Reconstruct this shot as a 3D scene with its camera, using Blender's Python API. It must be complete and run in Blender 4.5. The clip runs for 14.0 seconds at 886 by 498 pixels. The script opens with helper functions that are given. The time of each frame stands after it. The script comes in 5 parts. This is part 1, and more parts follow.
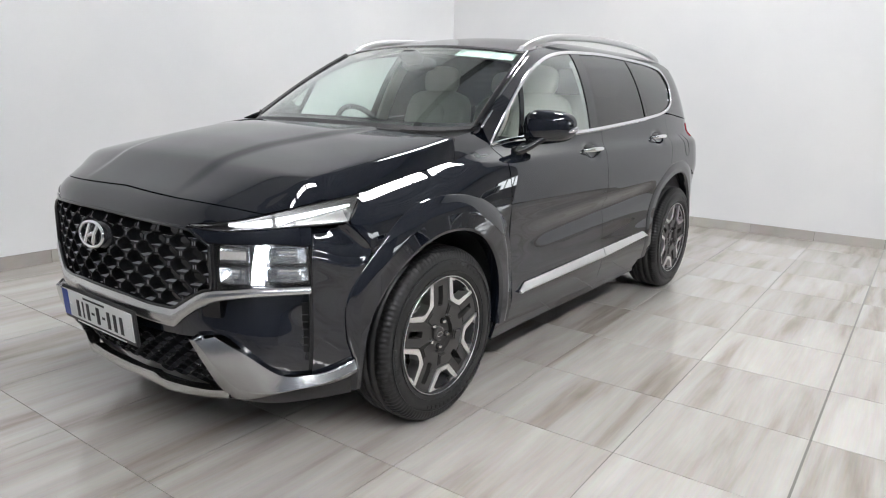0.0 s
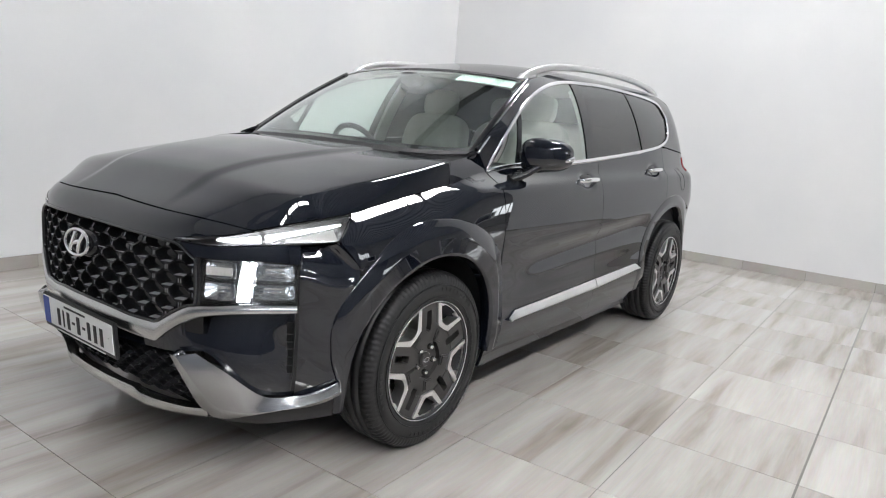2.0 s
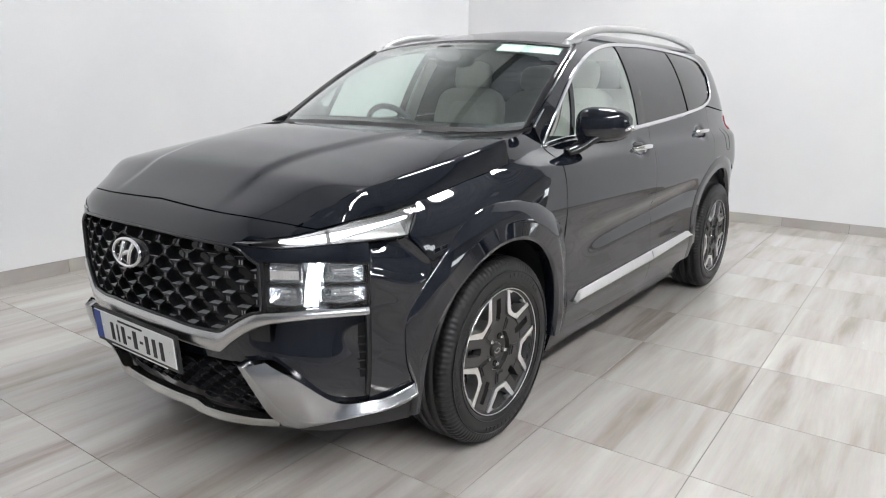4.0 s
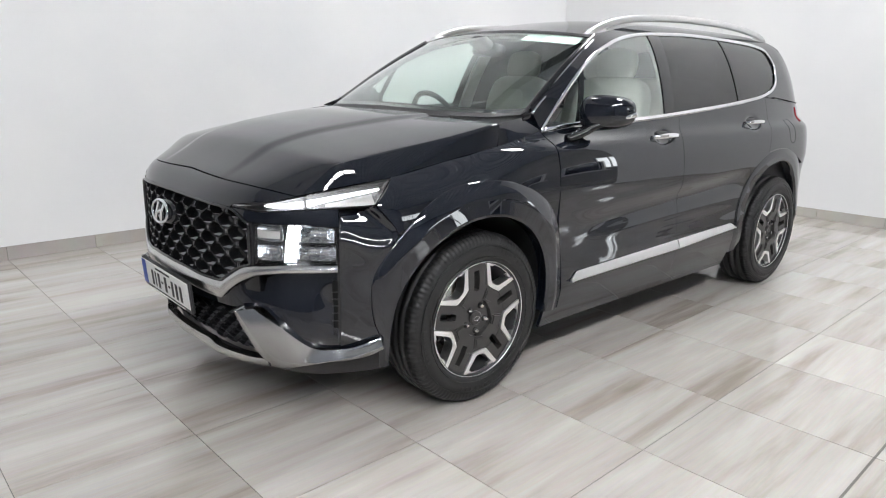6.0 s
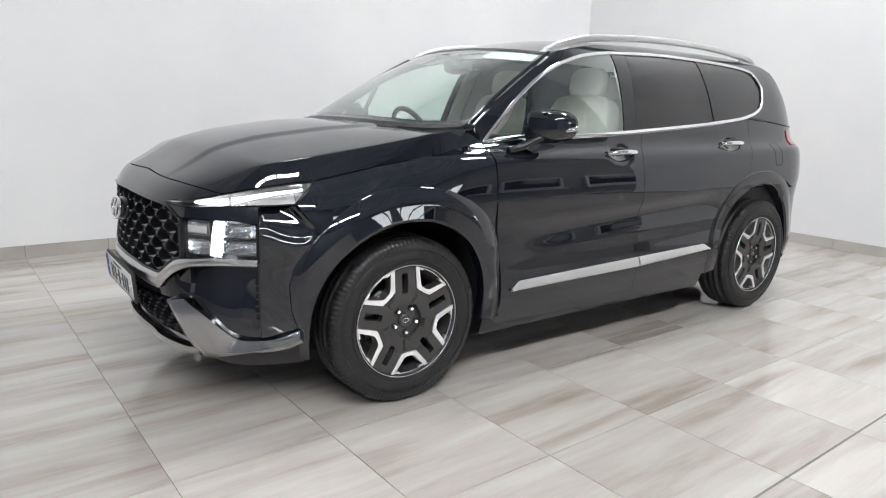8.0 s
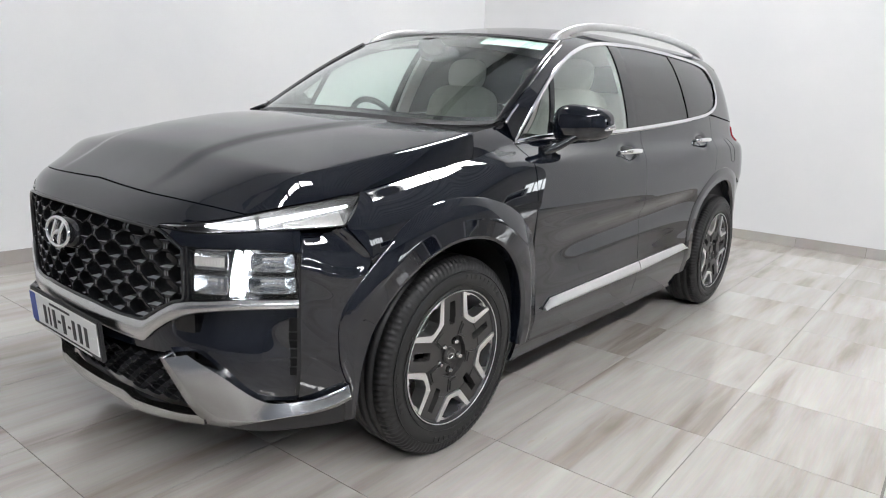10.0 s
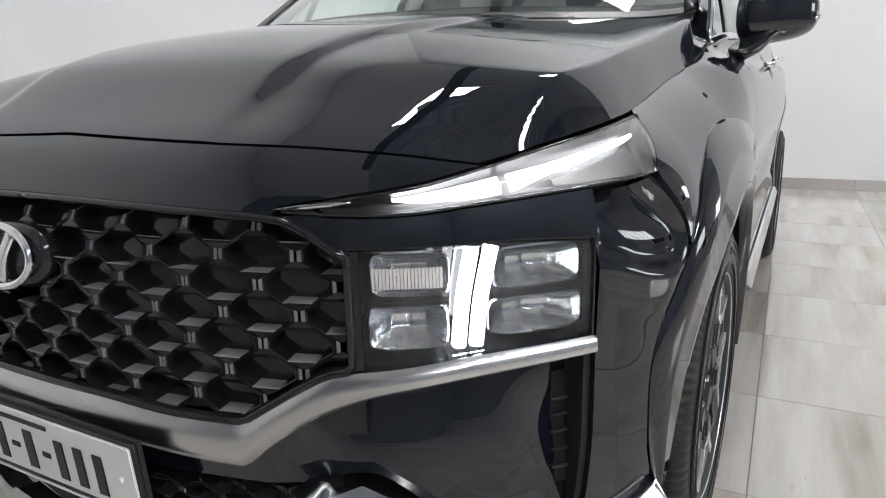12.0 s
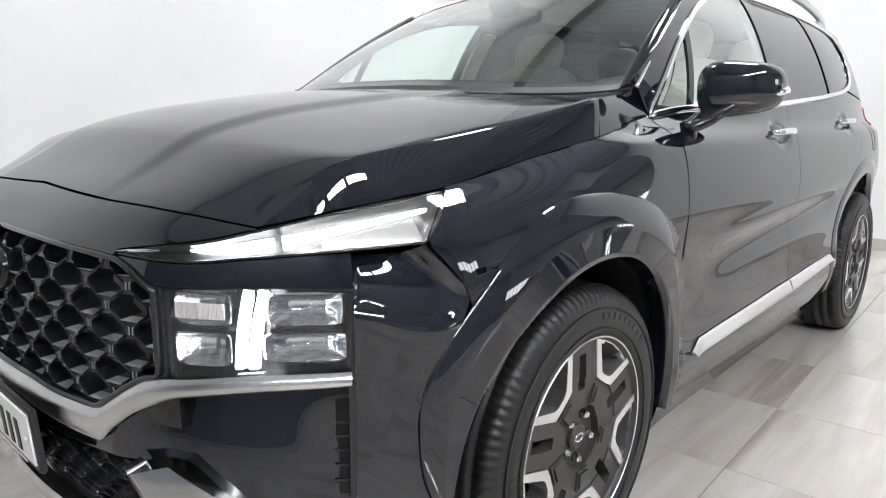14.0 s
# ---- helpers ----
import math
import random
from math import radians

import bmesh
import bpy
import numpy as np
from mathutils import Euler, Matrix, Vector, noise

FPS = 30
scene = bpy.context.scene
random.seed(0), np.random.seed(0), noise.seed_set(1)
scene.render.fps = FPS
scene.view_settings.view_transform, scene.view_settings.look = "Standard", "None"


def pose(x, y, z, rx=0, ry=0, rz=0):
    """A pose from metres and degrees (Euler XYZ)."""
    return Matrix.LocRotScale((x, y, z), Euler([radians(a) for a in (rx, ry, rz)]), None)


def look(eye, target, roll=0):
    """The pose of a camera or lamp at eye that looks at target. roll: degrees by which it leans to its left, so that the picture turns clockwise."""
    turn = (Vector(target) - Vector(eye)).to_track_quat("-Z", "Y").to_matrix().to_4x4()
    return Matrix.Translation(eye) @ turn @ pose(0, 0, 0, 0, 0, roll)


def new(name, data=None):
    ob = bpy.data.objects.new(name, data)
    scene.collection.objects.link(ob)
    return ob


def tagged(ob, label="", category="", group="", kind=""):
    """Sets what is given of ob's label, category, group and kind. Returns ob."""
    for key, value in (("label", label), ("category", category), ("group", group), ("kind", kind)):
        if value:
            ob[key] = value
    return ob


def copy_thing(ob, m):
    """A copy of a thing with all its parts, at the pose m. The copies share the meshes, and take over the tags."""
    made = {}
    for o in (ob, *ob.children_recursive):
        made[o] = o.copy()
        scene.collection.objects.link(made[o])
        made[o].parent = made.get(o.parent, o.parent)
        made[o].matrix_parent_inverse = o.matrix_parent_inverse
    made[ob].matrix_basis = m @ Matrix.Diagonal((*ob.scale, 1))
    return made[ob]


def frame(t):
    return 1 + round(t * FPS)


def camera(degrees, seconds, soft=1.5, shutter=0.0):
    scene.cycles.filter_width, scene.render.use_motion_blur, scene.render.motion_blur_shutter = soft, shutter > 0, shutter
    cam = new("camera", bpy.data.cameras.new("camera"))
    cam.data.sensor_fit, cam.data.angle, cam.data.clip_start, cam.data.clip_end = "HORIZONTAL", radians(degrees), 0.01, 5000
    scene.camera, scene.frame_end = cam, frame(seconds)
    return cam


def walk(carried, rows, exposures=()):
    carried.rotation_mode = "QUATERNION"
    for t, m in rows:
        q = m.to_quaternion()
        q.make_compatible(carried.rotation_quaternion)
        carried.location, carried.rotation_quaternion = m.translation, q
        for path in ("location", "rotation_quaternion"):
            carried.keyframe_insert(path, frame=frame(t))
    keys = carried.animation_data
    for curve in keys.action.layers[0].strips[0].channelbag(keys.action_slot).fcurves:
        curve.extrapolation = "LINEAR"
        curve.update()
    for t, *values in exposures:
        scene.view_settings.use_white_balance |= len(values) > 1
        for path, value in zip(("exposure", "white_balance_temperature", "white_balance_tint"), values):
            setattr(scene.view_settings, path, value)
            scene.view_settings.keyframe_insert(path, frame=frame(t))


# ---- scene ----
# ---- camera ----
cam = camera(66.9, 14.0, soft=1.1)
PATH = [
    (0, (-2.097, -2.484, 1.333), (-0.538, -1.313, 0.888), 1.6),
    (0.5, (-2.085, -2.485, 1.334), (-0.522, -1.313, 0.904), 2.5),
    (1, (-2.062, -2.483, 1.343), (-0.493, -1.318, 0.917), 2.4),
    (1.5, (-2.055, -2.475, 1.344), (-0.477, -1.32, 0.924), 3.1),
    (2, (-2.068, -2.468, 1.34), (-0.487, -1.304, 0.958), 4.4),
    (2.5, (-2.075, -2.423, 1.34), (-0.522, -1.233, 0.925), 3.3),
    (3, (-2.068, -2.315, 1.338), (-0.506, -1.14, 0.913), 2.5),
    (3.5, (-2.067, -2.202, 1.345), (-0.498, -1.05, 0.886), 3.3),
    (4, (-2.065, -2.202, 1.352), (-0.515, -1.027, 0.889), 0.5),
    (4.2, (-2.04, -2.228, 1.352), (-0.513, -1.024, 0.883), 0.0),
    (6.3, (-1.799, -2.921, 1.35), (-0.543, -1.445, 0.853), 1.4),
    (6.5, (-1.741, -3.003, 1.354), (-0.508, -1.508, 0.858), 1.8),
    (7, (-1.612, -3.134, 1.36), (-0.506, -1.537, 0.885), 2.2),
    (7.5, (-1.556, -3.189, 1.338), (-0.437, -1.595, 0.883), 1.7),
    (7.7, (-1.506, -3.235, 1.318), (-0.372, -1.648, 0.88), 1.7),
    (9.8, (-1.788, -2.485, 1.219), (-0.365, -1.133, 0.832), 0.5),
    (10, (-1.799, -2.318, 1.282), (-0.289, -1.082, 0.844), 2.7),
    (10.5, (-1.835, -1.962, 1.221), (-0.219, -0.864, 0.791), -0.8),
    (11, (-1.778, -1.6, 1.21), (-0.107, -0.586, 0.789), -1.3),
    (11.5, (-1.615, -1.285, 1.151), (0.097, -0.351, 0.707), -3.7),
    (12, (-1.484, -1.05, 1.037), (0.223, -0.126, 0.553), -1.4),
    (12.5, (-1.394, -1.006, 0.965), (0.309, -0.109, 0.422), 0.1),
    (13, (-1.357, -1.06, 0.983), (0.244, 0.009, 0.442), 0.0),
    (13.5, (-1.305, -1.238, 1.034), (0.227, -0.016, 0.635), -0.7),
    (14, (-1.309, -1.653, 1.115), (0.145, -0.334, 0.73), 0.3),
]
walk(cam, [(t, look(eye, target, roll)) for t, eye, target, roll in PATH], [(0, 0.13), (2.5, 0.08), (4, 0.22), (7, 0.26), (10, 0.18), (10.5, 0.24), (11.2, 0.15), (12.5, 0.06), (13.5, 0.36), (14, 0.5)])


# ---- light ----
world = bpy.data.worlds.new("hall_air")
scene.world = world
world.use_nodes = True
sky = world.node_tree.nodes.new("ShaderNodeTexSky")
sky.sky_type, sky.sun_disc, sky.sun_elevation = "NISHITA", False, radians(40)
world.node_tree.links.new(sky.outputs[0], world.node_tree.nodes["Background"].inputs[0])
world.node_tree.nodes["Background"].inputs[1].default_value = 0.08
PANEL_GLOW, LED_GLOW, WINDOW_GLOW = 68.0, 13.0, 6.0

# ---- materials ----


def material(name, color, rough=0.5, metal=0.0, coat=0.0, coat_rough=0.03, see=0.0, glow=0.0, ior=1.5, spec=0.5):
    m = bpy.data.materials.new(name)
    m.use_nodes = True
    b = m.node_tree.nodes["Principled BSDF"]
    b.inputs["Base Color"].default_value = (*color, 1)
    b.inputs["Roughness"].default_value = rough
    b.inputs["Metallic"].default_value = metal
    b.inputs["Coat Weight"].default_value = coat
    b.inputs["Coat Roughness"].default_value = coat_rough
    b.inputs["Transmission Weight"].default_value = see
    b.inputs["IOR"].default_value = ior
    b.inputs["Specular IOR Level"].default_value = spec
    if glow:
        b.inputs["Emission Color"].default_value = (*color, 1)
        b.inputs["Emission Strength"].default_value = glow
    return m


def node(m, kind, **inputs):
    n = m.node_tree.nodes.new(kind)
    for key, value in inputs.items():
        n.inputs[key.replace("_", " ")].default_value = value
    return n


def link(m, a, out, b, into):
    m.node_tree.links.new(a.outputs[out], b.inputs[into])


def bsdf(m):
    return m.node_tree.nodes["Principled BSDF"]


def relief(m, scale, strength, distance=0.002, detail=4.0, stretch=(1, 1, 1), coat=False):
    """Fine bump from noise at real-world size."""
    co, mp = node(m, "ShaderNodeTexCoord"), node(m, "ShaderNodeMapping", Scale=stretch)
    nz, bp = node(m, "ShaderNodeTexNoise", Scale=scale, Detail=detail), node(m, "ShaderNodeBump", Strength=strength, Distance=distance)
    link(m, co, "Object", mp, "Vector")
    link(m, mp, 0, nz, "Vector")
    link(m, nz, 0, bp, "Height")
    link(m, bp, 0, bsdf(m), "Coat Normal" if coat else "Normal")
    return nz


def vary(m, a, b, scale, detail=5.0, stretch=(1, 1, 1), low=0.35, high=0.65, into="Base Color"):
    """Two tones mixed by noise."""
    co, mp = node(m, "ShaderNodeTexCoord"), node(m, "ShaderNodeMapping", Scale=stretch)
    nz, rp = node(m, "ShaderNodeTexNoise", Scale=scale, Detail=detail), node(m, "ShaderNodeValToRGB")
    rp.color_ramp.elements[0].position, rp.color_ramp.elements[1].position = low, high
    rp.color_ramp.elements[0].color, rp.color_ramp.elements[1].color = (*a, 1), (*b, 1)
    link(m, co, "Object", mp, "Vector")
    link(m, mp, 0, nz, "Vector")
    link(m, nz, 0, rp, 0)
    link(m, rp, 0, bsdf(m), into)
    return rp


PAINT = material("black_paint", (0.0045, 0.006, 0.0105), 0.014, ior=1.72)
vary(PAINT, (0.0035, 0.0048, 0.0088), (0.0055, 0.0072, 0.0122), 900, 1)
GLOSS = material("gloss_black_plastic", (0.012, 0.0125, 0.014), 0.07)
TRIM = material("black_plastic", (0.02, 0.02, 0.0215), 0.45)
relief(TRIM, 900, 0.15, 0.0005)
# Near-black colour stands in for the shade in gaps and hollows.
DARK = material("shade_black", (0.004, 0.004, 0.004), 0.8)
# Paler copy of the grille's black: light on ledges and bridges put into colour.
GRILLE_LIT = material("grille_lit_ledge", (0.24, 0.24, 0.245), 0.4, 0.2, 0.4, 0.1)
relief(GRILLE_LIT, 700, 0.05, 0.0004)
CHROME = material("chrome", (0.82, 0.82, 0.83), 0.07, 1.0)
relief(CHROME, 60, 0.03, 0.001)
SATIN = material("satin_silver", (0.60, 0.60, 0.595), 0.27, 1.0)
relief(SATIN, 500, 0.06, 0.0005)
MOULDING = material("pale_silver", (0.80, 0.80, 0.795), 0.3, 1.0)
relief(MOULDING, 500, 0.05, 0.0005)
BLADE = material("brushed_silver", (0.48, 0.485, 0.49), 0.22, 1.0)
relief(BLADE, 300, 0.1, 0.0006, stretch=(0.2, 1, 1))
RAIL = material("satin_rail", (0.66, 0.66, 0.66), 0.34, 0.9)
RUBBER = material("tyre_rubber", (0.014, 0.014, 0.0145), 0.42, spec=0.4)
relief(RUBBER, 260, 0.25, 0.001)
RIM_DARK = material("rim_grey", (0.055, 0.053, 0.052), 0.36, 0.35)
relief(RIM_DARK, 400, 0.08, 0.0005)
RIM_BRIGHT = material("rim_machined", (0.92, 0.915, 0.91), 0.3, 1.0)
relief(RIM_BRIGHT, 250, 0.05, 0.0005)
STEEL = material("brake_steel", (0.35, 0.34, 0.33), 0.35, 1.0)
relief(STEEL, 40, 0.1, 0.001, stretch=(1, 8, 1))
GLASS = material("clear_glass", (0.84, 0.95, 0.905), 0.0, see=1.0, ior=1.75)
TINT = material("privacy_glass", (0.055, 0.055, 0.058), 0.02, see=1.0)
LENS = material("lamp_lens", (0.97, 0.98, 0.99), 0.0, see=1.0, ior=1.3)
REFLECTOR = material("lamp_reflector", (0.66, 0.67, 0.68), 0.12, 1.0)
relief(REFLECTOR, 90, 0.35, 0.003)
LED = material("led_white", (0.93, 0.96, 1.0), 0.4, glow=LED_GLOW)
AMBER = material("indicator_plastic", (0.75, 0.72, 0.70), 0.15, 0.6)
RED = material("tail_red", (0.35, 0.01, 0.015), 0.1, coat=1.0)
WHITE = material("plate_white", (0.72, 0.73, 0.72), 0.4)
BLUE = material("plate_blue", (0.01, 0.05, 0.30), 0.4)
INK = material("plate_black", (0.01, 0.01, 0.01), 0.5)
PAPER = material("sticker_paper", (0.75, 0.88, 0.82), 0.6)
LEATHER = material("cream_leather", (0.50, 0.48, 0.45), 0.45)
relief(LEATHER, 300, 0.2, 0.001)
vary(LEATHER, (0.46, 0.44, 0.41), (0.54, 0.52, 0.49), 9)
DASH = material("dash_plastic", (0.022, 0.022, 0.024), 0.55)
relief(DASH, 800, 0.2, 0.0006)
HEADLINER = material("headliner_fabric", (0.62, 0.61, 0.59), 0.9)
WALL = material("wall_paint", (0.74, 0.745, 0.75), 0.55)
vary(WALL, (0.72, 0.725, 0.735), (0.77, 0.77, 0.77), 0.9, 6)
relief(WALL, 220, 0.08, 0.001)
HALL = material("hall_cladding", (0.25, 0.26, 0.28), 0.6)
vary(HALL, (0.10, 0.112, 0.135), (0.15, 0.16, 0.185), 0.6)
PALE_HALL = material("pale_hall_wall", (0.29, 0.28, 0.27), 0.6)
vary(PALE_HALL, (0.25, 0.24, 0.23), (0.33, 0.32, 0.31), 0.6)
ROOFING = material("roof_sheet", (0.30, 0.31, 0.32), 0.5)
vary(ROOFING, (0.36, 0.38, 0.42), (0.44, 0.46, 0.50), 0.8)
GROUT = material("grout", (0.14, 0.13, 0.12), 0.8)
relief(GROUT, 300, 0.4, 0.002)
PANEL = material("lamp_diffuser", (0.985, 0.99, 1.0), 0.5, glow=PANEL_GLOW)
DAYLIGHT = material("window_daylight", (0.92, 0.97, 1.0), 0.3, glow=WINDOW_GLOW)
BEAM = material("dark_steel", (0.035, 0.037, 0.04), 0.5, 0.4)
relief(BEAM, 60, 0.1, 0.001)
FRAME = material("grey_metal_frame", (0.3, 0.3, 0.3), 0.4, 0.6)


def tile_material(name, a, b, c):
    """Polished stone-look tile with long streaks, each piece different."""
    m = material(name, a, 0.1, spec=0.8)
    co, info = node(m, "ShaderNodeTexCoord"), node(m, "ShaderNodeObjectInfo")
    shift = node(m, "ShaderNodeVectorMath")
    shift.operation = "MULTIPLY_ADD"
    spread = node(m, "ShaderNodeCombineXYZ")
    for k, f in enumerate((37.0, 91.0, 53.0)):
        mul = node(m, "ShaderNodeMath")
        mul.operation = "MULTIPLY"
        mul.inputs[1].default_value = f
        link(m, info, "Random", mul, 0)
        link(m, mul, 0, spread, k)
    link(m, co, "Object", shift, 0)
    shift.inputs[1].default_value = (1, 1, 1)
    link(m, spread, 0, shift, 2)
    streak, warp = node(m, "ShaderNodeMapping", Scale=(0.75, 7.0, 1.0)), node(m, "ShaderNodeTexNoise", Scale=1.0, Detail=6.0, Roughness=0.55, Distortion=0.3)
    link(m, shift, 0, streak, "Vector")
    link(m, streak, 0, warp, "Vector")
    ramp = node(m, "ShaderNodeValToRGB")
    e = ramp.color_ramp.elements
    e[0].position, e[0].color, e[1].position, e[1].color = 0.28, (*c, 1), 0.66, (*b, 1)
    mid = e.new(0.45)
    mid.color = (*a, 1)
    link(m, warp, 0, ramp, 0)
    fine, fnoise = node(m, "ShaderNodeMapping", Scale=(6, 120, 1)), node(m, "ShaderNodeTexNoise", Scale=1.0, Detail=3.0)
    link(m, shift, 0, fine, "Vector")
    link(m, fine, 0, fnoise, "Vector")
    mixf = node(m, "ShaderNodeMix")
    mixf.data_type, mixf.blend_type = "RGBA", "OVERLAY"
    mixf.inputs[0].default_value = 0.09
    link(m, ramp, 0, mixf, 6)
    link(m, fnoise, 1, mixf, 7)
    tone = node(m, "ShaderNodeHueSaturation")
    val = node(m, "ShaderNodeMapRange")
    val.inputs["To Min"].default_value, val.inputs["To Max"].default_value = 0.92, 1.06
    link(m, info, "Random", val, 0)
    link(m, val, 0, tone, "Value")
    link(m, mixf, 2, tone, "Color")
    link(m, tone, 0, bsdf(m), "Base Color")
    smear = node(m, "ShaderNodeTexNoise", Scale=5.0, Detail=5.0)
    rr = node(m, "ShaderNodeMapRange")
    rr.inputs["To Min"].default_value, rr.inputs["To Max"].default_value = 0.03, 0.075
    link(m, shift, 0, smear, "Vector")
    link(m, smear, 0, rr, 0)
    link(m, rr, 0, bsdf(m), "Roughness")
    return m


TILE = tile_material("floor_tile", (0.412, 0.382, 0.354), (0.485, 0.465, 0.44), (0.285, 0.248, 0.216))

# ---- shapes ----


def obj(name, me, parent=None, label=""):
    ob = new(name, me)
    if parent is not None:
        ob.parent = parent
    if label:
        ob["label"] = label
    return ob


def mesh(name, verts, faces, mat, soft=True):
    me = bpy.data.meshes.new(name)
    me.from_pydata([tuple(map(float, v)) for v in verts], [], [tuple(map(int, f)) for f in faces])
    me.materials.append(mat)
    me.polygons.foreach_set("use_smooth", [soft] * len(me.polygons))
    me.update()
    return me


def part(name, bm, mat, parent, label="", soft=True):
    me = bpy.data.meshes.new(name)
    bmesh.ops.recalc_face_normals(bm, faces=bm.faces[:])
    bm.to_mesh(me)
    bm.free()
    me.materials.append(mat)
    me.polygons.foreach_set("use_smooth", [soft] * len(me.polygons))
    return obj(name, me, parent, label)


CORE = np.array([1.4, 0.0, 0.75])


def sheet(P, deep=0.015, core=CORE, out=None):
    """Verts and faces of a panel over a grid of points, with a returned edge of that depth all round and a back."""
    P = np.asarray(P, float)
    nu, nv = P.shape[:2]
    du, dv = np.gradient(P, axis=0), np.gradient(P, axis=1)
    N = np.cross(du, dv)
    N /= np.linalg.norm(N, axis=-1, keepdims=True) + 1e-12
    way = (P - core) if out is None else np.broadcast_to(np.asarray(out, float), P.shape)
    if (N * way).sum() < 0:
        N, P = -N[:, ::-1], P[:, ::-1]
    ids = np.arange(nu * nv).reshape(nu, nv)
    verts = [P.reshape(-1, 3)]
    a, b, c, d = ids[:-1, :-1].ravel(), ids[1:, :-1].ravel(), ids[1:, 1:].ravel(), ids[:-1, 1:].ravel()
    faces = np.stack([a, b, c, d], 1).tolist()
    if deep:
        ring = np.concatenate([ids[:, 0], ids[-1, 1:], ids[-2::-1, -1], ids[0, -2:0:-1]])
        p, n = P.reshape(-1, 3)[ring], N.reshape(-1, 3)[ring]
        k, m = nu * nv, len(ring)
        verts += [p, p - n * deep]
        for i in range(m):
            j = (i + 1) % m
            faces.append((k + j, k + i, k + m + i, k + m + j))
        verts.append((P - N * deep).reshape(-1, 3))
        q = k + 2 * m
        faces += np.stack([q + d, q + c, q + b, q + a], 1).tolist()
    return np.concatenate(verts), faces


def panel(name, P, mat, parent, label="", deep=0.015, soft=True, core=CORE, out=None):
    v, f = sheet(P, deep, core, out)
    return obj(name, mesh(name, v, f, mat, soft), parent, label)


def flip(P):
    return np.asarray(P, float) * (1, -1, 1)


def both(name, P, mat, parent, label="", deep=0.015, soft=True):
    """The same panel on both flanks of the car."""
    panel(name, P, mat, parent, label, deep, soft)
    return panel(name, flip(P), mat, parent, label, deep, soft)


def pushed(P, d, core=CORE):
    """The grid moved out along its normals by d (a number or a grid)."""
    P = np.asarray(P, float)
    N = np.cross(np.gradient(P, axis=0), np.gradient(P, axis=1))
    N /= np.linalg.norm(N, axis=-1, keepdims=True) + 1e-12
    if (N * (P - core)).sum() < 0:
        N = -N
    return P + N * (np.asarray(d)[..., None] if np.ndim(d) else d)


def spline(pts, n):
    """n points evenly along a rounded line through the points given."""
    p = np.array(pts, float)
    q = np.concatenate([2 * p[:1] - p[1:2], p, 2 * p[-1:] - p[-2:-1]])
    out = []
    for i in range(1, len(q) - 2):
        t = np.linspace(0, 1, 24, endpoint=False)[:, None]
        a, b, c, d = q[i - 1], q[i], q[i + 1], q[i + 2]
        out.append(0.5 * (2 * b + (c - a) * t + (2 * a - 5 * b + 4 * c - d) * t**2 + (3 * b - a - 3 * c + d) * t**3))
    r = np.concatenate(out + [p[-1:]])
    s = np.r_[0, np.cumsum(np.linalg.norm(np.diff(r, axis=0), axis=1))]
    u = np.linspace(0, s[-1], n)
    return np.stack([np.interp(u, s, r[:, k]) for k in range(r.shape[1])], 1)


def sweep(name, line, prof, mat, parent, label="", up=(0, 0, 1), closed=False, soft=True, scale=None):
    """A profile (pairs across and out) drawn along a line of points. up: the way out, or one per point."""
    line = np.asarray(line, float)
    n, m = len(line), len(prof)
    tan = np.roll(line, -1, 0) - np.roll(line, 1, 0) if closed else np.gradient(line, axis=0)
    tan /= np.linalg.norm(tan, axis=1, keepdims=True) + 1e-12
    ups = np.broadcast_to(np.asarray(up, float), line.shape)
    across = np.cross(tan, ups)
    across /= np.linalg.norm(across, axis=1, keepdims=True) + 1e-12
    outw = np.cross(across, tan)
    k = np.ones(n) if scale is None else np.asarray(scale)
    pr = np.array(prof, float)
    V = line[:, None] + k[:, None, None] * (pr[None, :, :1] * across[:, None] + pr[None, :, 1:] * outw[:, None])
    faces = []
    for i in range(n if closed else n - 1):
        j = (i + 1) % n
        for a in range(m):
            b = (a + 1) % m
            faces.append((i * m + a, i * m + b, j * m + b, j * m + a))
    if not closed:
        faces += [tuple(range(m))[::-1], tuple((n - 1) * m + a for a in range(m))]
    bm = bmesh.new()
    vs = [bm.verts.new(v) for v in V.reshape(-1, 3)]
    for f in faces:
        bm.faces.new([vs[a] for a in f])
    return part(name, bm, mat, parent, label, soft)


def oval(w, h, n=10, e=2.0):
    """A rounded profile."""
    t = np.linspace(0, 2 * np.pi, n, endpoint=False)
    c, s = np.cos(t), np.sin(t)
    return np.stack([w * np.sign(c) * np.abs(c) ** (2 / e), h * np.sign(s) * np.abs(s) ** (2 / e)], 1)


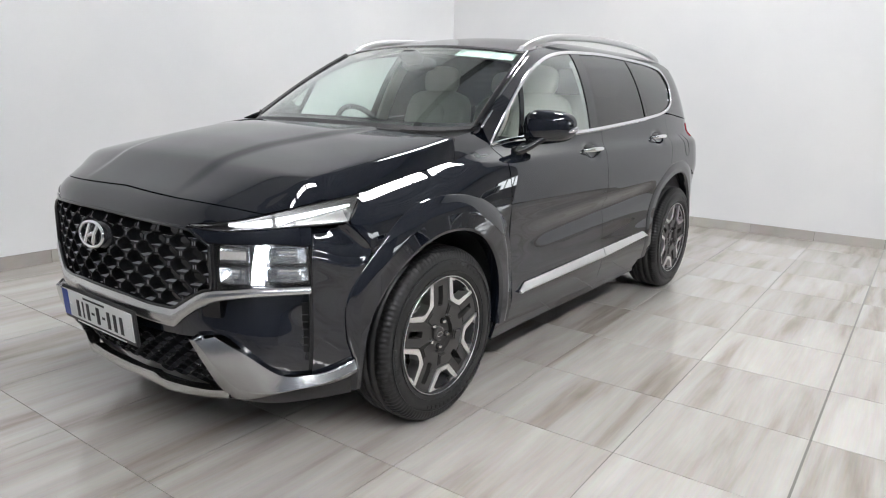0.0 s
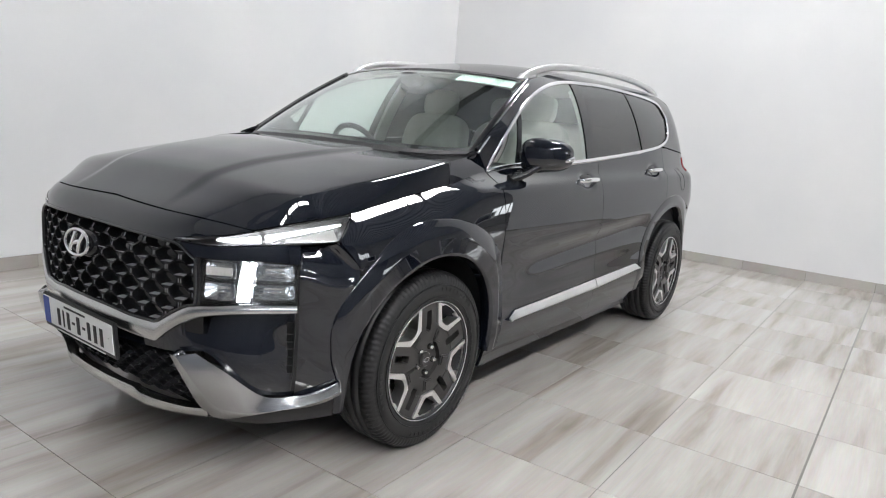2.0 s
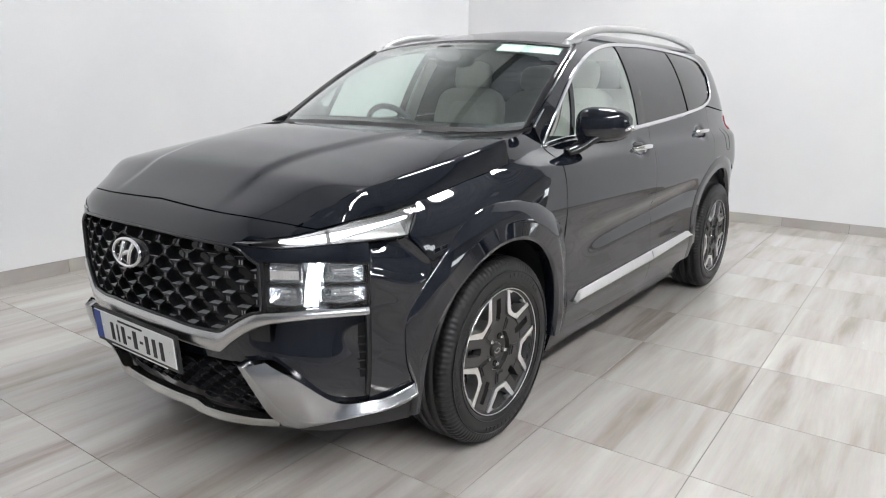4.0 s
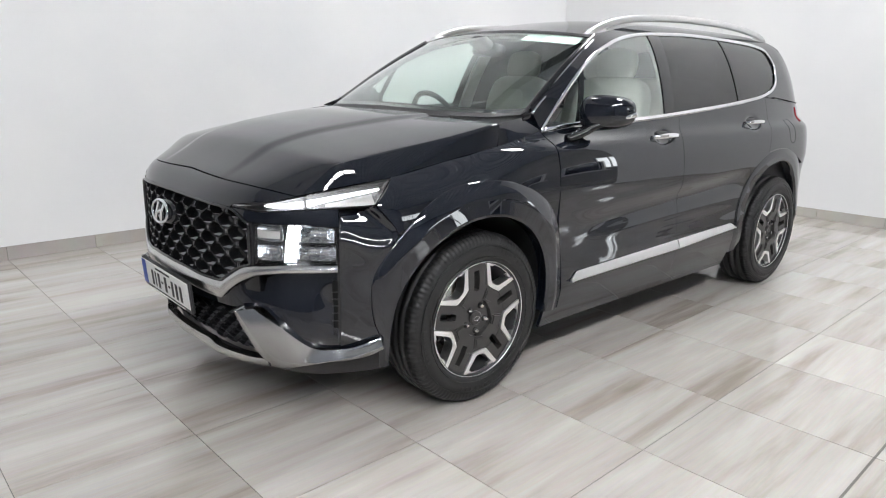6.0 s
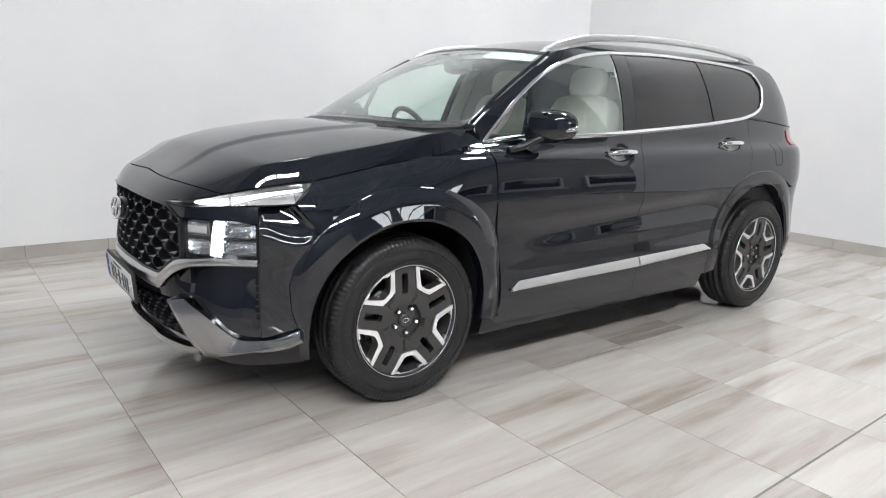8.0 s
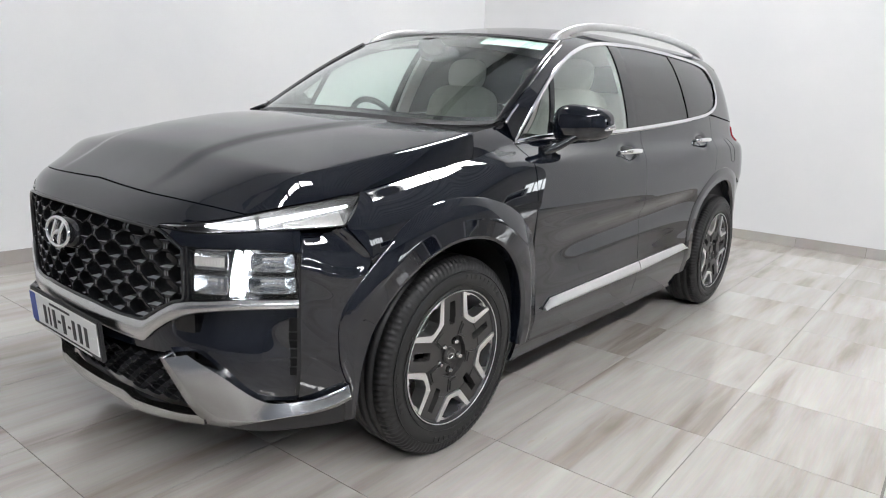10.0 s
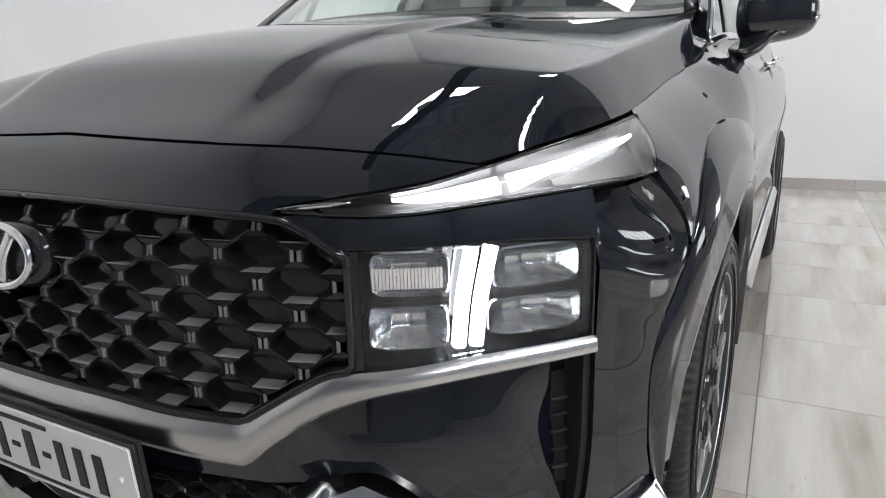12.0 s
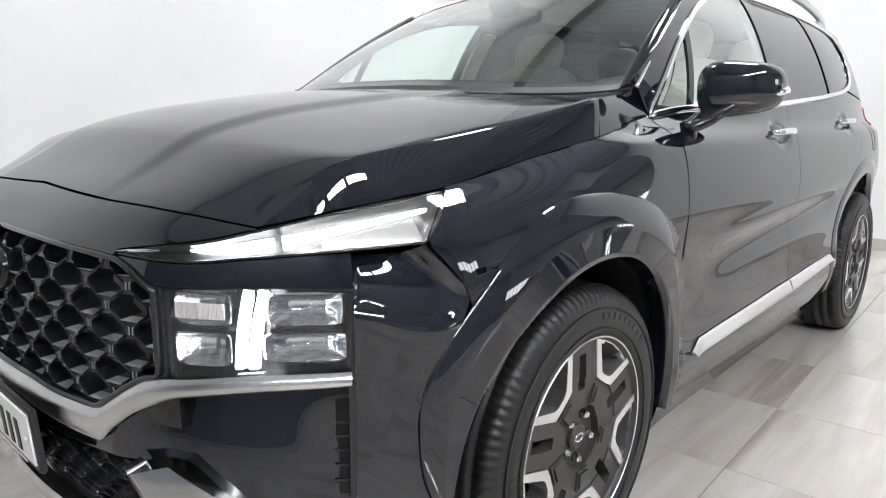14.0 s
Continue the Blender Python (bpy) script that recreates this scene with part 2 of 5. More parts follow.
def pillow(name, size, at, mat, parent, e=4.0, turn=(0, 0, 0), n=28, label=""):
    """A rounded block (superellipsoid)."""
    u, v = np.linspace(-np.pi, np.pi, 2 * n, endpoint=False), np.linspace(-np.pi / 2, np.pi / 2, n)
    pw = lambda a: np.sign(a) * np.abs(a) ** (2 / e)
    U, V = np.meshgrid(u, v, indexing="ij")
    P = np.stack([size[0] / 2 * pw(np.cos(V)) * pw(np.cos(U)), size[1] / 2 * pw(np.cos(V)) * pw(np.sin(U)), size[2] / 2 * pw(np.sin(V))], -1)
    M = pose(*at, *turn)
    R, T = np.array(M.to_3x3()), np.array(M.translation)
    P = P @ R.T + T
    bm = bmesh.new()
    vs = [[bm.verts.new(p) for p in row] for row in P]
    for i in range(2 * n):
        j = (i + 1) % (2 * n)
        for k in range(n - 1):
            bm.faces.new((vs[i][k], vs[j][k], vs[j][k + 1], vs[i][k + 1]))
    bmesh.ops.remove_doubles(bm, verts=bm.verts[:], dist=1e-5)
    return part(name, bm, mat, parent, label)


def block(name, lo, hi, mat, parent=None, bevel=0.004, label=""):
    """A box with softened edges."""
    bm = bmesh.new()
    bmesh.ops.create_cube(bm, size=1)
    lo, hi = np.array(lo, float), np.array(hi, float)
    for v in bm.verts:
        v.co = Vector((lo + hi) / 2 + np.array(v.co) * (hi - lo))
    if bevel:
        bmesh.ops.bevel(bm, geom=bm.edges[:], offset=bevel, segments=2, affect="EDGES")
    return part(name, bm, mat, parent, label, False)


def lathe(name, prof, mat, parent, n=96, label="", soft=True, radius=None):
    """A closed profile of (along, radius) turned about the y axis."""
    m = len(prof)
    bm = bmesh.new()
    rings = []
    for i in range(n):
        a = 2 * np.pi * i / n
        ring = []
        for k, (y, r) in enumerate(prof):
            rr = r if radius is None else radius(i, k, r)
            ring.append(bm.verts.new((rr * np.sin(a), y, rr * np.cos(a))))
        rings.append(ring)
    for i in range(n):
        a, b = rings[i], rings[(i + 1) % n]
        for k in range(m):
            bm.faces.new((a[k], a[(k + 1) % m], b[(k + 1) % m], b[k]))
    return part(name, bm, mat, parent, label, soft)


def prism(name, poly, y0, y1, mat, parent, label="", bevel=0.0, soft=False):
    """A flat polygon of (x, z) pairs given depth along y."""
    bm = bmesh.new()
    bot, top = [bm.verts.new((x, y0, z)) for x, z in poly], [bm.verts.new((x, y1, z)) for x, z in poly]
    bm.faces.new(bot)
    face = bm.faces.new(top[::-1])
    for i in range(len(poly)):
        j = (i + 1) % len(poly)
        bm.faces.new((bot[i], top[i], top[j], bot[j]))
    if bevel:
        bmesh.ops.bevel(bm, geom=list(face.edges), offset=bevel, segments=2, affect="EDGES")
    return part(name, bm, mat, parent, label, soft)


# ---- body surface of the car ----
# The front axle stands at x = 0, the car faces -x, its left flank lies at -y.


def curve(x, pts):
    """Smooth monotone curve through (x, y) pairs."""
    xs, ys = np.array(pts, float).T
    h, d = np.diff(xs), np.diff(ys) / np.diff(xs)
    m = np.zeros(len(xs))
    m[0], m[-1] = d[0], d[-1]
    same = d[:-1] * d[1:] > 0
    w1, w2 = 2 * h[1:] + h[:-1], h[1:] + 2 * h[:-1]
    with np.errstate(divide="ignore", invalid="ignore"):
        m[1:-1] = np.where(same, (w1 + w2) / (w1 / d[:-1] + w2 / d[1:]), 0)
    x = np.clip(np.asarray(x, float), xs[0], xs[-1])
    i = np.clip(np.searchsorted(xs, x) - 1, 0, len(xs) - 2)
    t = (x - xs[i]) / h[i]
    return ((1 + 2 * t) * (1 - t) ** 2 * ys[i] + t * (1 - t) ** 2 * h[i] * m[i]
            + t * t * (3 - 2 * t) * ys[i + 1] + t * t * (t - 1) * h[i] * m[i + 1])


def smooth(a, b, x):
    t = np.clip((np.asarray(x, float) - a) / (b - a), 0, 1)
    return t * t * (3 - 2 * t)


NOSE_X, NOSE_L, WAIST = -0.925, 0.58, 0.75


def bonnet_line(x):
    """Height of the bonnet along the middle of the car."""
    u = np.sqrt(np.clip(np.asarray(x, float) - NOSE_X, 0, None))
    return curve(u, [(0, 0.75), (0.07, 0.80), (0.2, 0.884), (0.354, 0.971), (0.57, 1.035), (0.79, 1.09), (1.012, 1.15), (1.107, 1.172), (1.3, 1.21)])


def nose_line(z):
    """How far forward the nose reaches below the waist."""
    return curve(z, [(0.15, -0.70), (0.22, -0.80), (0.32, -0.875), (0.45, -0.915), (0.55, -0.925), (0.8, -0.925)])


def front_half(x, z):
    """Half width of the front of the body."""
    x, z = np.broadcast_arrays(np.asarray(x, float), np.asarray(z, float))
    d = np.clip((x - nose_line(z)) / NOSE_L, 0, 1)
    wide = (0.914 + 0.021 * smooth(-0.38, 0.1, x)) * np.sqrt(1 - (1 - d) ** 2) * (1 + 0.08 * np.exp(-(((d - 0.16) / 0.17) ** 2))) * curve(z, [(0.15, 0.95), (0.3, 0.985), (0.45, 1.0), (0.8, 1.0)])
    h = np.maximum(bonnet_line(x) - WAIST, 1e-6)
    n = curve(x, [(-0.95, 4.0), (-0.7, 3.9), (-0.36, 3.1), (0.0, 3.3), (0.3, 4.2)])
    rest = 1 - (np.clip(z - WAIST, 0, None) / h) ** n
    return wide * np.clip(rest, 0, None) ** (1 / n)


def tail_round(x):
    return np.clip(1 - np.clip((np.asarray(x, float) - 3.1) / 0.74, 0, 1) ** 2.3, 0, 1) ** 0.45


def door_half(x, z):
    """Half width of the body along the doors, below the windows."""
    w = curve(z, [(0.18, 0.86), (0.27, 0.895), (0.34, 0.915), (0.42, 0.930), (0.49, 0.927), (0.60, 0.920), (0.70, 0.920), (0.80, 0.930), (0.86, 0.9375), (0.92, 0.934), (0.98, 0.927), (1.04, 0.914), (1.08, 0.895), (1.12, 0.866), (1.3, 0.80)])
    x = np.asarray(x, float)
    back = 1 - 0.05 * np.clip((x - 2.5) / 0.9, 0, 1) ** 2
    return w * back * tail_round(x)


def side_half(x, z):
    s = smooth(0.02, 0.7, x)
    return (1 - s) * front_half(x, z) + s * door_half(x, z)


def glass_half(x, z):
    """Half width of the cabin at the windows and roof sides."""
    w = curve(z, [(1.02, 0.90), (1.12, 0.864), (1.25, 0.825), (1.40, 0.765), (1.50, 0.712), (1.58, 0.655), (1.64, 0.585), (1.68, 0.45)])
    x = np.asarray(x, float)
    fore = 1 - 0.075 * np.clip((1.3 - x) / 0.85, 0, 1.3) ** 1.6
    return w * fore * (1 - 0.09 * np.clip((x - 2.3) / 1.1, 0, 1.2) ** 2)


def nose_point(psi, z):
    """Point of the nose at plan angle psi (degrees, 0 ahead, 90 to the side) and height z, on the car's left."""
    a, z = np.broadcast_arrays(np.radians(psi), np.asarray(z, float))
    lo, hi = np.zeros(a.shape), np.full(a.shape, 1.2)
    for _ in range(40):
        r = (lo + hi) / 2
        x, y = -0.3 - r * np.cos(a), r * np.sin(a)
        inside = (y <= front_half(x, z)) & (x >= nose_line(z)) & (bonnet_line(x) > z)
        lo, hi = np.where(inside, r, lo), np.where(inside, hi, r)
    return np.stack([-0.3 - lo * np.cos(a), -lo * np.sin(a), z], -1)


def bonnet_height(x, y):
    """Height of the bonnet at (x, y)."""
    x, y = np.broadcast_arrays(np.asarray(x, float), np.asarray(y, float))
    lo, hi = np.full(x.shape, WAIST), bonnet_line(x)
    for _ in range(40):
        z = (lo + hi) / 2
        inside = front_half(x, z) > np.abs(y)
        lo, hi = np.where(inside, z, lo), np.where(inside, hi, z)
    return lo


def flank(x, z):
    """Half width anywhere on the flank, with the soft scoop of the doors and the cups behind the handles."""
    x, z = np.broadcast_arrays(np.asarray(x, float), np.asarray(z, float))
    t = smooth(1.05, 1.13, z)
    w = (1 - t) * side_half(x, z) + t * glass_half(x, z) * tail_round(x)
    run = smooth(0.55, 0.9, x) * (1 - smooth(2.0, 2.35, x))
    w = w - 0.013 * run * np.exp(-(((z - (0.672 + 0.06 * (x - 0.6))) / 0.055) ** 2))
    w = w + 0.006 * run * np.exp(-(((z - (0.76 + 0.035 * (x - 0.6))) / 0.03) ** 2))
    for hx, hz in ((1.345, 1.062), (2.415, 1.098)):
        w = w - 0.022 * np.exp(-((((x - hx) / 0.075) ** 2 + ((z - hz) / 0.034) ** 2) ** 2))
    return w


def left(x, z, off=0.0):
    x, z = np.broadcast_arrays(np.asarray(x, float), np.asarray(z, float))
    return np.stack([x, -(flank(x, z) + off), z], -1)


def cabin(x, z, off=0.0):
    x, z = np.broadcast_arrays(np.asarray(x, float), np.asarray(z, float))
    return np.stack([x, -(glass_half(x, z) * tail_round(x) + off), z], -1)


def nose_strip(psi, low, high, nv, off=0.0):
    """Grid on the nose between two height curves of the plan angle."""
    psi = np.asarray(psi, float)
    v = np.linspace(0, 1, nv)
    z = low[:, None] + (high - low)[:, None] * v
    a = np.abs(psi)[:, None] + 0 * z
    P = nose_point(a, z)
    P[psi > 0, :, 1] *= 1
    P[psi < 0, :, 1] *= -1
    return pushed(P, off) if np.ndim(off) or off else P


# ---- the showroom ----
ROOM = pose(0, 0, 0, 0, 0, 1.4)
PITCH, TILE_X, TILE_Y = 0.605, 0.168, -1.611
BACK, SIDE, TALL = 5.47, 2.94, 6.2


def room_block(name, lo, hi, mat, label, kind="structure", bevel=0.0, category=""):
    ob = block(name, lo, hi, mat, None, bevel)
    ob.matrix_world = ROOM
    return tagged(ob, label, category or name.split("_")[0], kind=kind)


room_block("wall_north", (-8.0, SIDE, 0), (BACK + 0.2, SIDE + 0.2, TALL), WALL, "smooth white painted showroom wall beside the car", category="wall")
room_block("wall_east", (BACK, -4.3, 0), (BACK + 0.2, SIDE, TALL), WALL, "smooth white painted showroom wall behind the car", category="wall")
room_block("wall_west", (-8.2, -9.0, 0), (-8.0, SIDE + 0.2, TALL), HALL, "plain grey clad end wall of the hall", category="wall")
room_block("wall_south", (-8.2, -9.2, 0), (3.0, -9.0, TALL), HALL, "grey clad wall across the hall", category="wall")
room_block("wall_office", (3.0, -9.2, 0), (14.0, -9.0, TALL), PALE_HALL, "pale painted office wall across the hall", category="wall")
room_block("wall_far", (14.0, -9.2, 0), (14.2, SIDE + 0.2, TALL), PALE_HALL, "pale painted far wall of the hall", category="wall")
room_block("wall_hall", (BACK + 0.2, SIDE, 0), (14.0, SIDE + 0.2, TALL), PALE_HALL, "pale painted wall of the hall beyond", category="wall")


def roof_sheeting():
    """Ribbed metal sheets, ribs across the hall."""
    x = np.arange(-8.2, 14.2, 0.05)
    z = TALL + 0.03 * (np.abs(((x / 0.3) % 1) - 0.5) < 0.18)
    v = np.concatenate([np.stack([x, 0 * x - 9.2, z], 1), np.stack([x, 0 * x + SIDE + 0.2, z], 1), np.stack([x, 0 * x - 9.2, 0 * z + TALL + 0.15], 1), np.stack([x, 0 * x + SIDE + 0.2, 0 * z + TALL + 0.15], 1)])
    n = len(x)
    f = [(i, i + n, i + n + 1, i + 1) for i in range(n - 1)] + [(i + 2 * n, i + 2 * n + 1, i + 3 * n + 1, i + 3 * n) for i in range(n - 1)]
    ob = obj("ceiling", mesh("ceiling", v, f, ROOFING, False))
    ob.matrix_world = ROOM
    tagged(ob, "grey ribbed metal roof sheeting over the hall", "ceiling", kind="structure")


roof_sheeting()


def ceiling_light(at, size):
    light = new("ceiling_light")
    tagged(light, "white ceiling light panel in a slim grey frame", "ceiling light", "lights under the roof")
    w, h = size[0] / 2, size[1] / 2
    block("frame", (-w - 0.03, -h - 0.03, 0), (w + 0.03, h + 0.03, 0.05), FRAME, light)
    block("diffuser", (-w, -h, -0.012), (w, h, -0.001), PANEL, light, 0)
    bars = max(2, round(2 * w / 0.32))
    for k in range(1, bars):
        block("bar", (-w + 2 * w * k / bars - 0.012, -h, -0.03), (-w + 2 * w * k / bars + 0.012, h, -0.013), FRAME, light, 0)
    light.matrix_world = ROOM @ pose(*at)


for x, y, size in ((3.6, -0.7, (0.75, 1.3)), (0.6, 0.5, (0.55, 0.65)), (-0.3, -6.0, (1.8, 0.6)), (-2.4, -6.0, (1.8, 0.6)), (-4.5, -6.0, (1.8, 0.6)), (-6.6, -6.0, (1.8, 0.6)), (10.0, -5.0, (0.5, 3.0))):
    ceiling_light((x, y, TALL - 0.06), size)


def roof_beam():
    """A slim dark steel beam that crosses the hall at a slant under the sheeting."""
    beam = new("ceiling_beam")
    tagged(beam, "dark steel beam slanting under the roof sheeting", "beam", kind="structure")
    block("flange", (-4.6, -0.11, 0.0), (3.4, 0.11, 0.015), BEAM, beam, 0.003)
    block("web", (-4.6, -0.006, 0.015), (3.4, 0.006, 0.155), BEAM, beam, 0)
    block("flange", (-4.6, -0.11, 0.155), (3.4, 0.11, 0.17), BEAM, beam, 0.003)
    beam.matrix_world = pose(1.9, 1.02, TALL - 0.21, 0, 0, 18)


roof_beam()


def ceiling_board():
    """White boarded ceiling between the slanting beam and the two white walls."""
    plan = [(-8.0, -2.26), (BACK, 2.12), (BACK, SIDE), (-8.0, SIDE)]
    v = [(x, y, z) for z in (TALL - 0.04, TALL - 0.02) for x, y in plan]
    f = [(3, 2, 1, 0), (4, 5, 6, 7)] + [(k, (k + 1) % 4, 4 + (k + 1) % 4, 4 + k) for k in range(4)]
    ob = obj("ceiling_board", mesh("ceiling_board", v, f, WALL, False))
    ob.matrix_world = ROOM
    tagged(ob, "white painted ceiling board above the car bay", "ceiling", kind="structure")


ceiling_board()


def dark_window(at):
    win = new("window")
    tagged(win, "dark office window in a pale frame across the hall", "window", "office windows", "structure")
    for z0, z1 in ((-0.5, -0.42), (0.42, 0.5)):
        block("window_frame", (-0.95, -0.03, z0), (0.95, 0.06, z1), WHITE, win)
    for x0 in (-0.95, 0.87):
        block("window_frame", (x0, -0.03, -0.42), (x0 + 0.08, 0.06, 0.42), WHITE, win)
    block("window_sill", (-1.0, -0.03, -0.55), (1.0, 0.16, -0.5), WHITE, win)
    block("pane", (-0.87, -0.01, -0.42), (0.87, 0.0, 0.42), GLOSS, win, 0)
    win.matrix_world = ROOM @ pose(*at)


for x in (5.6, 7.8, 10.4):
    dark_window((x, -8.96, 1.35))


def hall_window(at, turn):
    win = new("window")
    tagged(win, "bright hall window with grey metal glazing bars", "window", "windows of the hall", "structure")
    block("window_frame", (-1.25, -0.05, -0.65), (1.25, 0.0, -0.6), FRAME, win)
    block("window_frame", (-1.25, -0.05, 0.6), (1.25, 0.0, 0.65), FRAME, win)
    for k in range(6):
        block("glazing_bar", (-1.25 + 0.49 * k, -0.05, -0.6), (-1.2 + 0.49 * k, 0.0, 0.6), FRAME, win, 0)
    block("pane", (-1.2, -0.03, -0.6), (1.2, -0.02, 0.6), DAYLIGHT, win, 0)
    win.matrix_world = ROOM @ pose(*at, 0, 0, turn)


for at, turn in (((13.9, -3.0, 2.2), 90), ((13.9, -6.5, 2.2), 90), ((12.4, -8.95, 1.7), 0), ((4.0, -8.95, 2.4), 0)):
    hall_window(at, turn)

# ---- the car ----
car = new("suv")
tagged(car, "glossy black family SUV with silver trim standing on the tiled floor", "car")

# bonnet
SEAM = [(0, 0.968), (32, 0.960), (42, 0.957), (52, 0.947), (57, 0.937), (60, 0.930)]
GRILLE_TOP = [(0, 0.886), (16, 0.885), (31, 0.881), (40.5, 0.874), (46, 0.832)]
LAMP_TOP = [(40.5, 0.886), (47, 0.900), (53.4, 0.912), (60, 0.931), (69, 0.956), (78, 0.972), (85, 0.981)]
LAMP_LOW = [(40.5, 0.880), (49.5, 0.876), (59.5, 0.886), (67.3, 0.894), (78, 0.902), (85, 0.906)]
u, v = np.linspace(-1, 1, 101), np.linspace(0, 1, 70)
U, V = np.meshgrid(u, v, indexing="ij")
ps = np.linspace(0, 59.5, 60)
front = nose_point(ps, curve(ps, SEAM) + 0.003)
ps = np.linspace(60, 85, 30)
edge = nose_point(ps, curve(ps, LAMP_TOP) + 0.003)
SHUT = [(0, 0.09), (0.4, 0.135), (0.62, 0.18), (0.76, 0.217), (0.84, 0.212), (1, 0.186)]
side_line = [(front[-1, 0], -front[-1, 1])] + [(p[0], -p[1]) for p in edge[3::5]] + [(-0.1, 0.80), (0.17, 0.813), (0.30, 0.80)]
RISE = [(-0.80, 0.008), (-0.7, 0.030), (-0.55, 0.054), (-0.38, 0.064), (-0.15, 0.060), (0.1, 0.040), (0.25, 0.028)]
CREASE_Y = [(-0.80, 0.60), (-0.70, 0.672), (-0.57, 0.725), (-0.31, 0.755), (-0.06, 0.772), (0.22, 0.79), (0.3, 0.792)]
CREASE_Z = [(-0.80, 0.948), (-0.70, 0.998), (-0.57, 1.038), (-0.31, 1.076), (-0.06, 1.112), (0.1, 1.141), (0.22, 1.164), (0.3, 1.175)]


def bonnet_top(x, y, s=1.0):
    """The bonnet: crowned top between two sharp shoulder creases, slanting side faces, two raised bends."""
    y = np.abs(y)
    edge_y, yc, zc = curve(x, side_line), curve(x, CREASE_Y), curve(x, CREASE_Z)
    top = bonnet_line(x) + curve(x, RISE)
    b = smooth(-0.45, -0.2, x)
    low = (1 - b) * bonnet_height(x, edge_y) + b * (0.984 + 0.157 * (x + 0.375))
    yc = np.minimum(yc, 0.972 * edge_y)
    k = np.clip((y - yc) / np.maximum(edge_y - yc, 0.01), 0, 1)
    bow = 0.3 - 0.25 * smooth(-0.4, 0.0, x)
    flat = np.where(y < yc, top - (top - zc) * (np.clip(y / yc, 0, 1) ** 2.4), zc - (zc - low) * (k + bow * k * (k - 1)))
    bend = 0.33 + 0.10 * smooth(-0.8, 0.2, x)
    return (1 - s) * bonnet_height(x, y) + s * flat + 0.009 * (1 - smooth(-0.035, 0.012, y - bend)) * smooth(-0.86, -0.62, x)


a = np.abs(U)
x0 = np.interp(a * -front[-1, 1], -front[:, 1], front[:, 0])
X = x0 + (curve(a, SHUT) - x0) * V
yc, ye = np.minimum(curve(X, CREASE_Y), 0.972 * curve(X, side_line)), curve(X, side_line)
Y = np.sign(U) * np.where(a < 0.76, a / 0.76 * yc, yc + (a - 0.76) / 0.24 * (ye - yc))
x0 = np.interp(np.abs(Y[:, 0]), -front[:, 1], front[:, 0])[:, None]
X = x0 + (curve(a, SHUT) - x0) * V
Z = bonnet_top(X, Y, smooth(0.0, 0.22, V))
panel("bonnet", np.stack([X, Y, Z], -1), PAINT, car, "glossy black bonnet with two raised bends and sharp shoulders")
# painted corner between bonnet, wing and windscreen
WING_TOP = [(-0.375, 0.983), (-0.094, 1.028), (0.166, 1.068), (0.215, 1.077), (0.475, 1.124)]
m, n = 13, 14
hood_end = np.stack([X, Y, Z], -1)[:m, -1] + np.array([0.004, 0, -0.001])
q, r = np.linspace(0, 1, m)[:, None, None], np.linspace(0, 1, n)[None, :, None]
x = np.linspace(hood_end[0, 0], 0.475, n)
low_edge = left(x, curve(x, WING_TOP))
low_edge = low_edge + (hood_end[0] - low_edge[0]) * (1 - np.linspace(0, 1, n)[:, None]) ** 2
end_a, end_b = low_edge[-1], np.array([0.448, -0.750, 1.189])
top_edge = spline([hood_end[-1], (0.33, -0.774, 1.174), end_b], n)
far_edge = end_a + (end_b - end_a) * np.linspace(0, 1, m)[:, None]
corners = (1 - q) * ((1 - r) * hood_end[0] + r * end_a) + q * ((1 - r) * hood_end[-1] + r * end_b)
P = (1 - q) * low_edge[None] + q * top_edge[None] + (1 - r) * hood_end[:, None] + r * far_edge[:, None] - corners
both("cowl_corner", 0.25 * P + 0.75 * corners, PAINT, car, deep=0.01)
frame_front = cabin(np.linspace(0.475, 0.43, m), np.linspace(1.124, 1.222, m))
both("pillar_foot", far_edge[:, None] + (frame_front - far_edge)[:, None] * np.linspace(-0.1, 1.15, 6)[None, :, None], PAINT, car, deep=0.006)

# nose panel over the grille
psi = np.linspace(-59.5, 59.5, 121)
a = np.abs(psi)
low = np.where(a < 40.5, curve(a, GRILLE_TOP), curve(a, LAMP_TOP) + 0.002)
panel("nose_panel", nose_strip(psi, np.minimum(low, curve(a, SEAM) - 0.002), curve(a, SEAM), 14), PAINT, car)

# band under the upper lamps, between grille and corner
psi = np.linspace(41, 69.4, 40)
both("bumper_brow", nose_strip(psi, curve(psi, [(41, 0.872), (46, 0.834), (60, 0.836), (69.4, 0.828)]), curve(psi, LAMP_LOW) - 0.003, 12), PAINT, car)

# bumper corner, from the lamp round to the wheel arch
z = np.linspace(0.415, 0.90, 110)
end = curve(z, [(0.41, 78.8), (0.5, 76.5), (0.58, 76.2), (0.652, 77.6), (0.763, 82), (0.80, 83), (0.845, 81), (0.90, 78.2)])
A = 69.4 + (end[:, None] - 69.4) * np.linspace(0, 1, 24)
P = nose_point(A, z[:, None])
top = curve(A, LAMP_LOW)
foot = curve(A, [(69, 0.350), (75, 0.372), (79, 0.402)])
P = nose_point(A, np.where(z[:, None] > 0.83, 0.83 + (z[:, None] - 0.83) / 0.07 * (top - 0.003 - 0.83), np.where(z[:, None] < 0.5, foot + (z[:, None] - 0.415) / 0.085 * (0.5 - foot), z[:, None])))
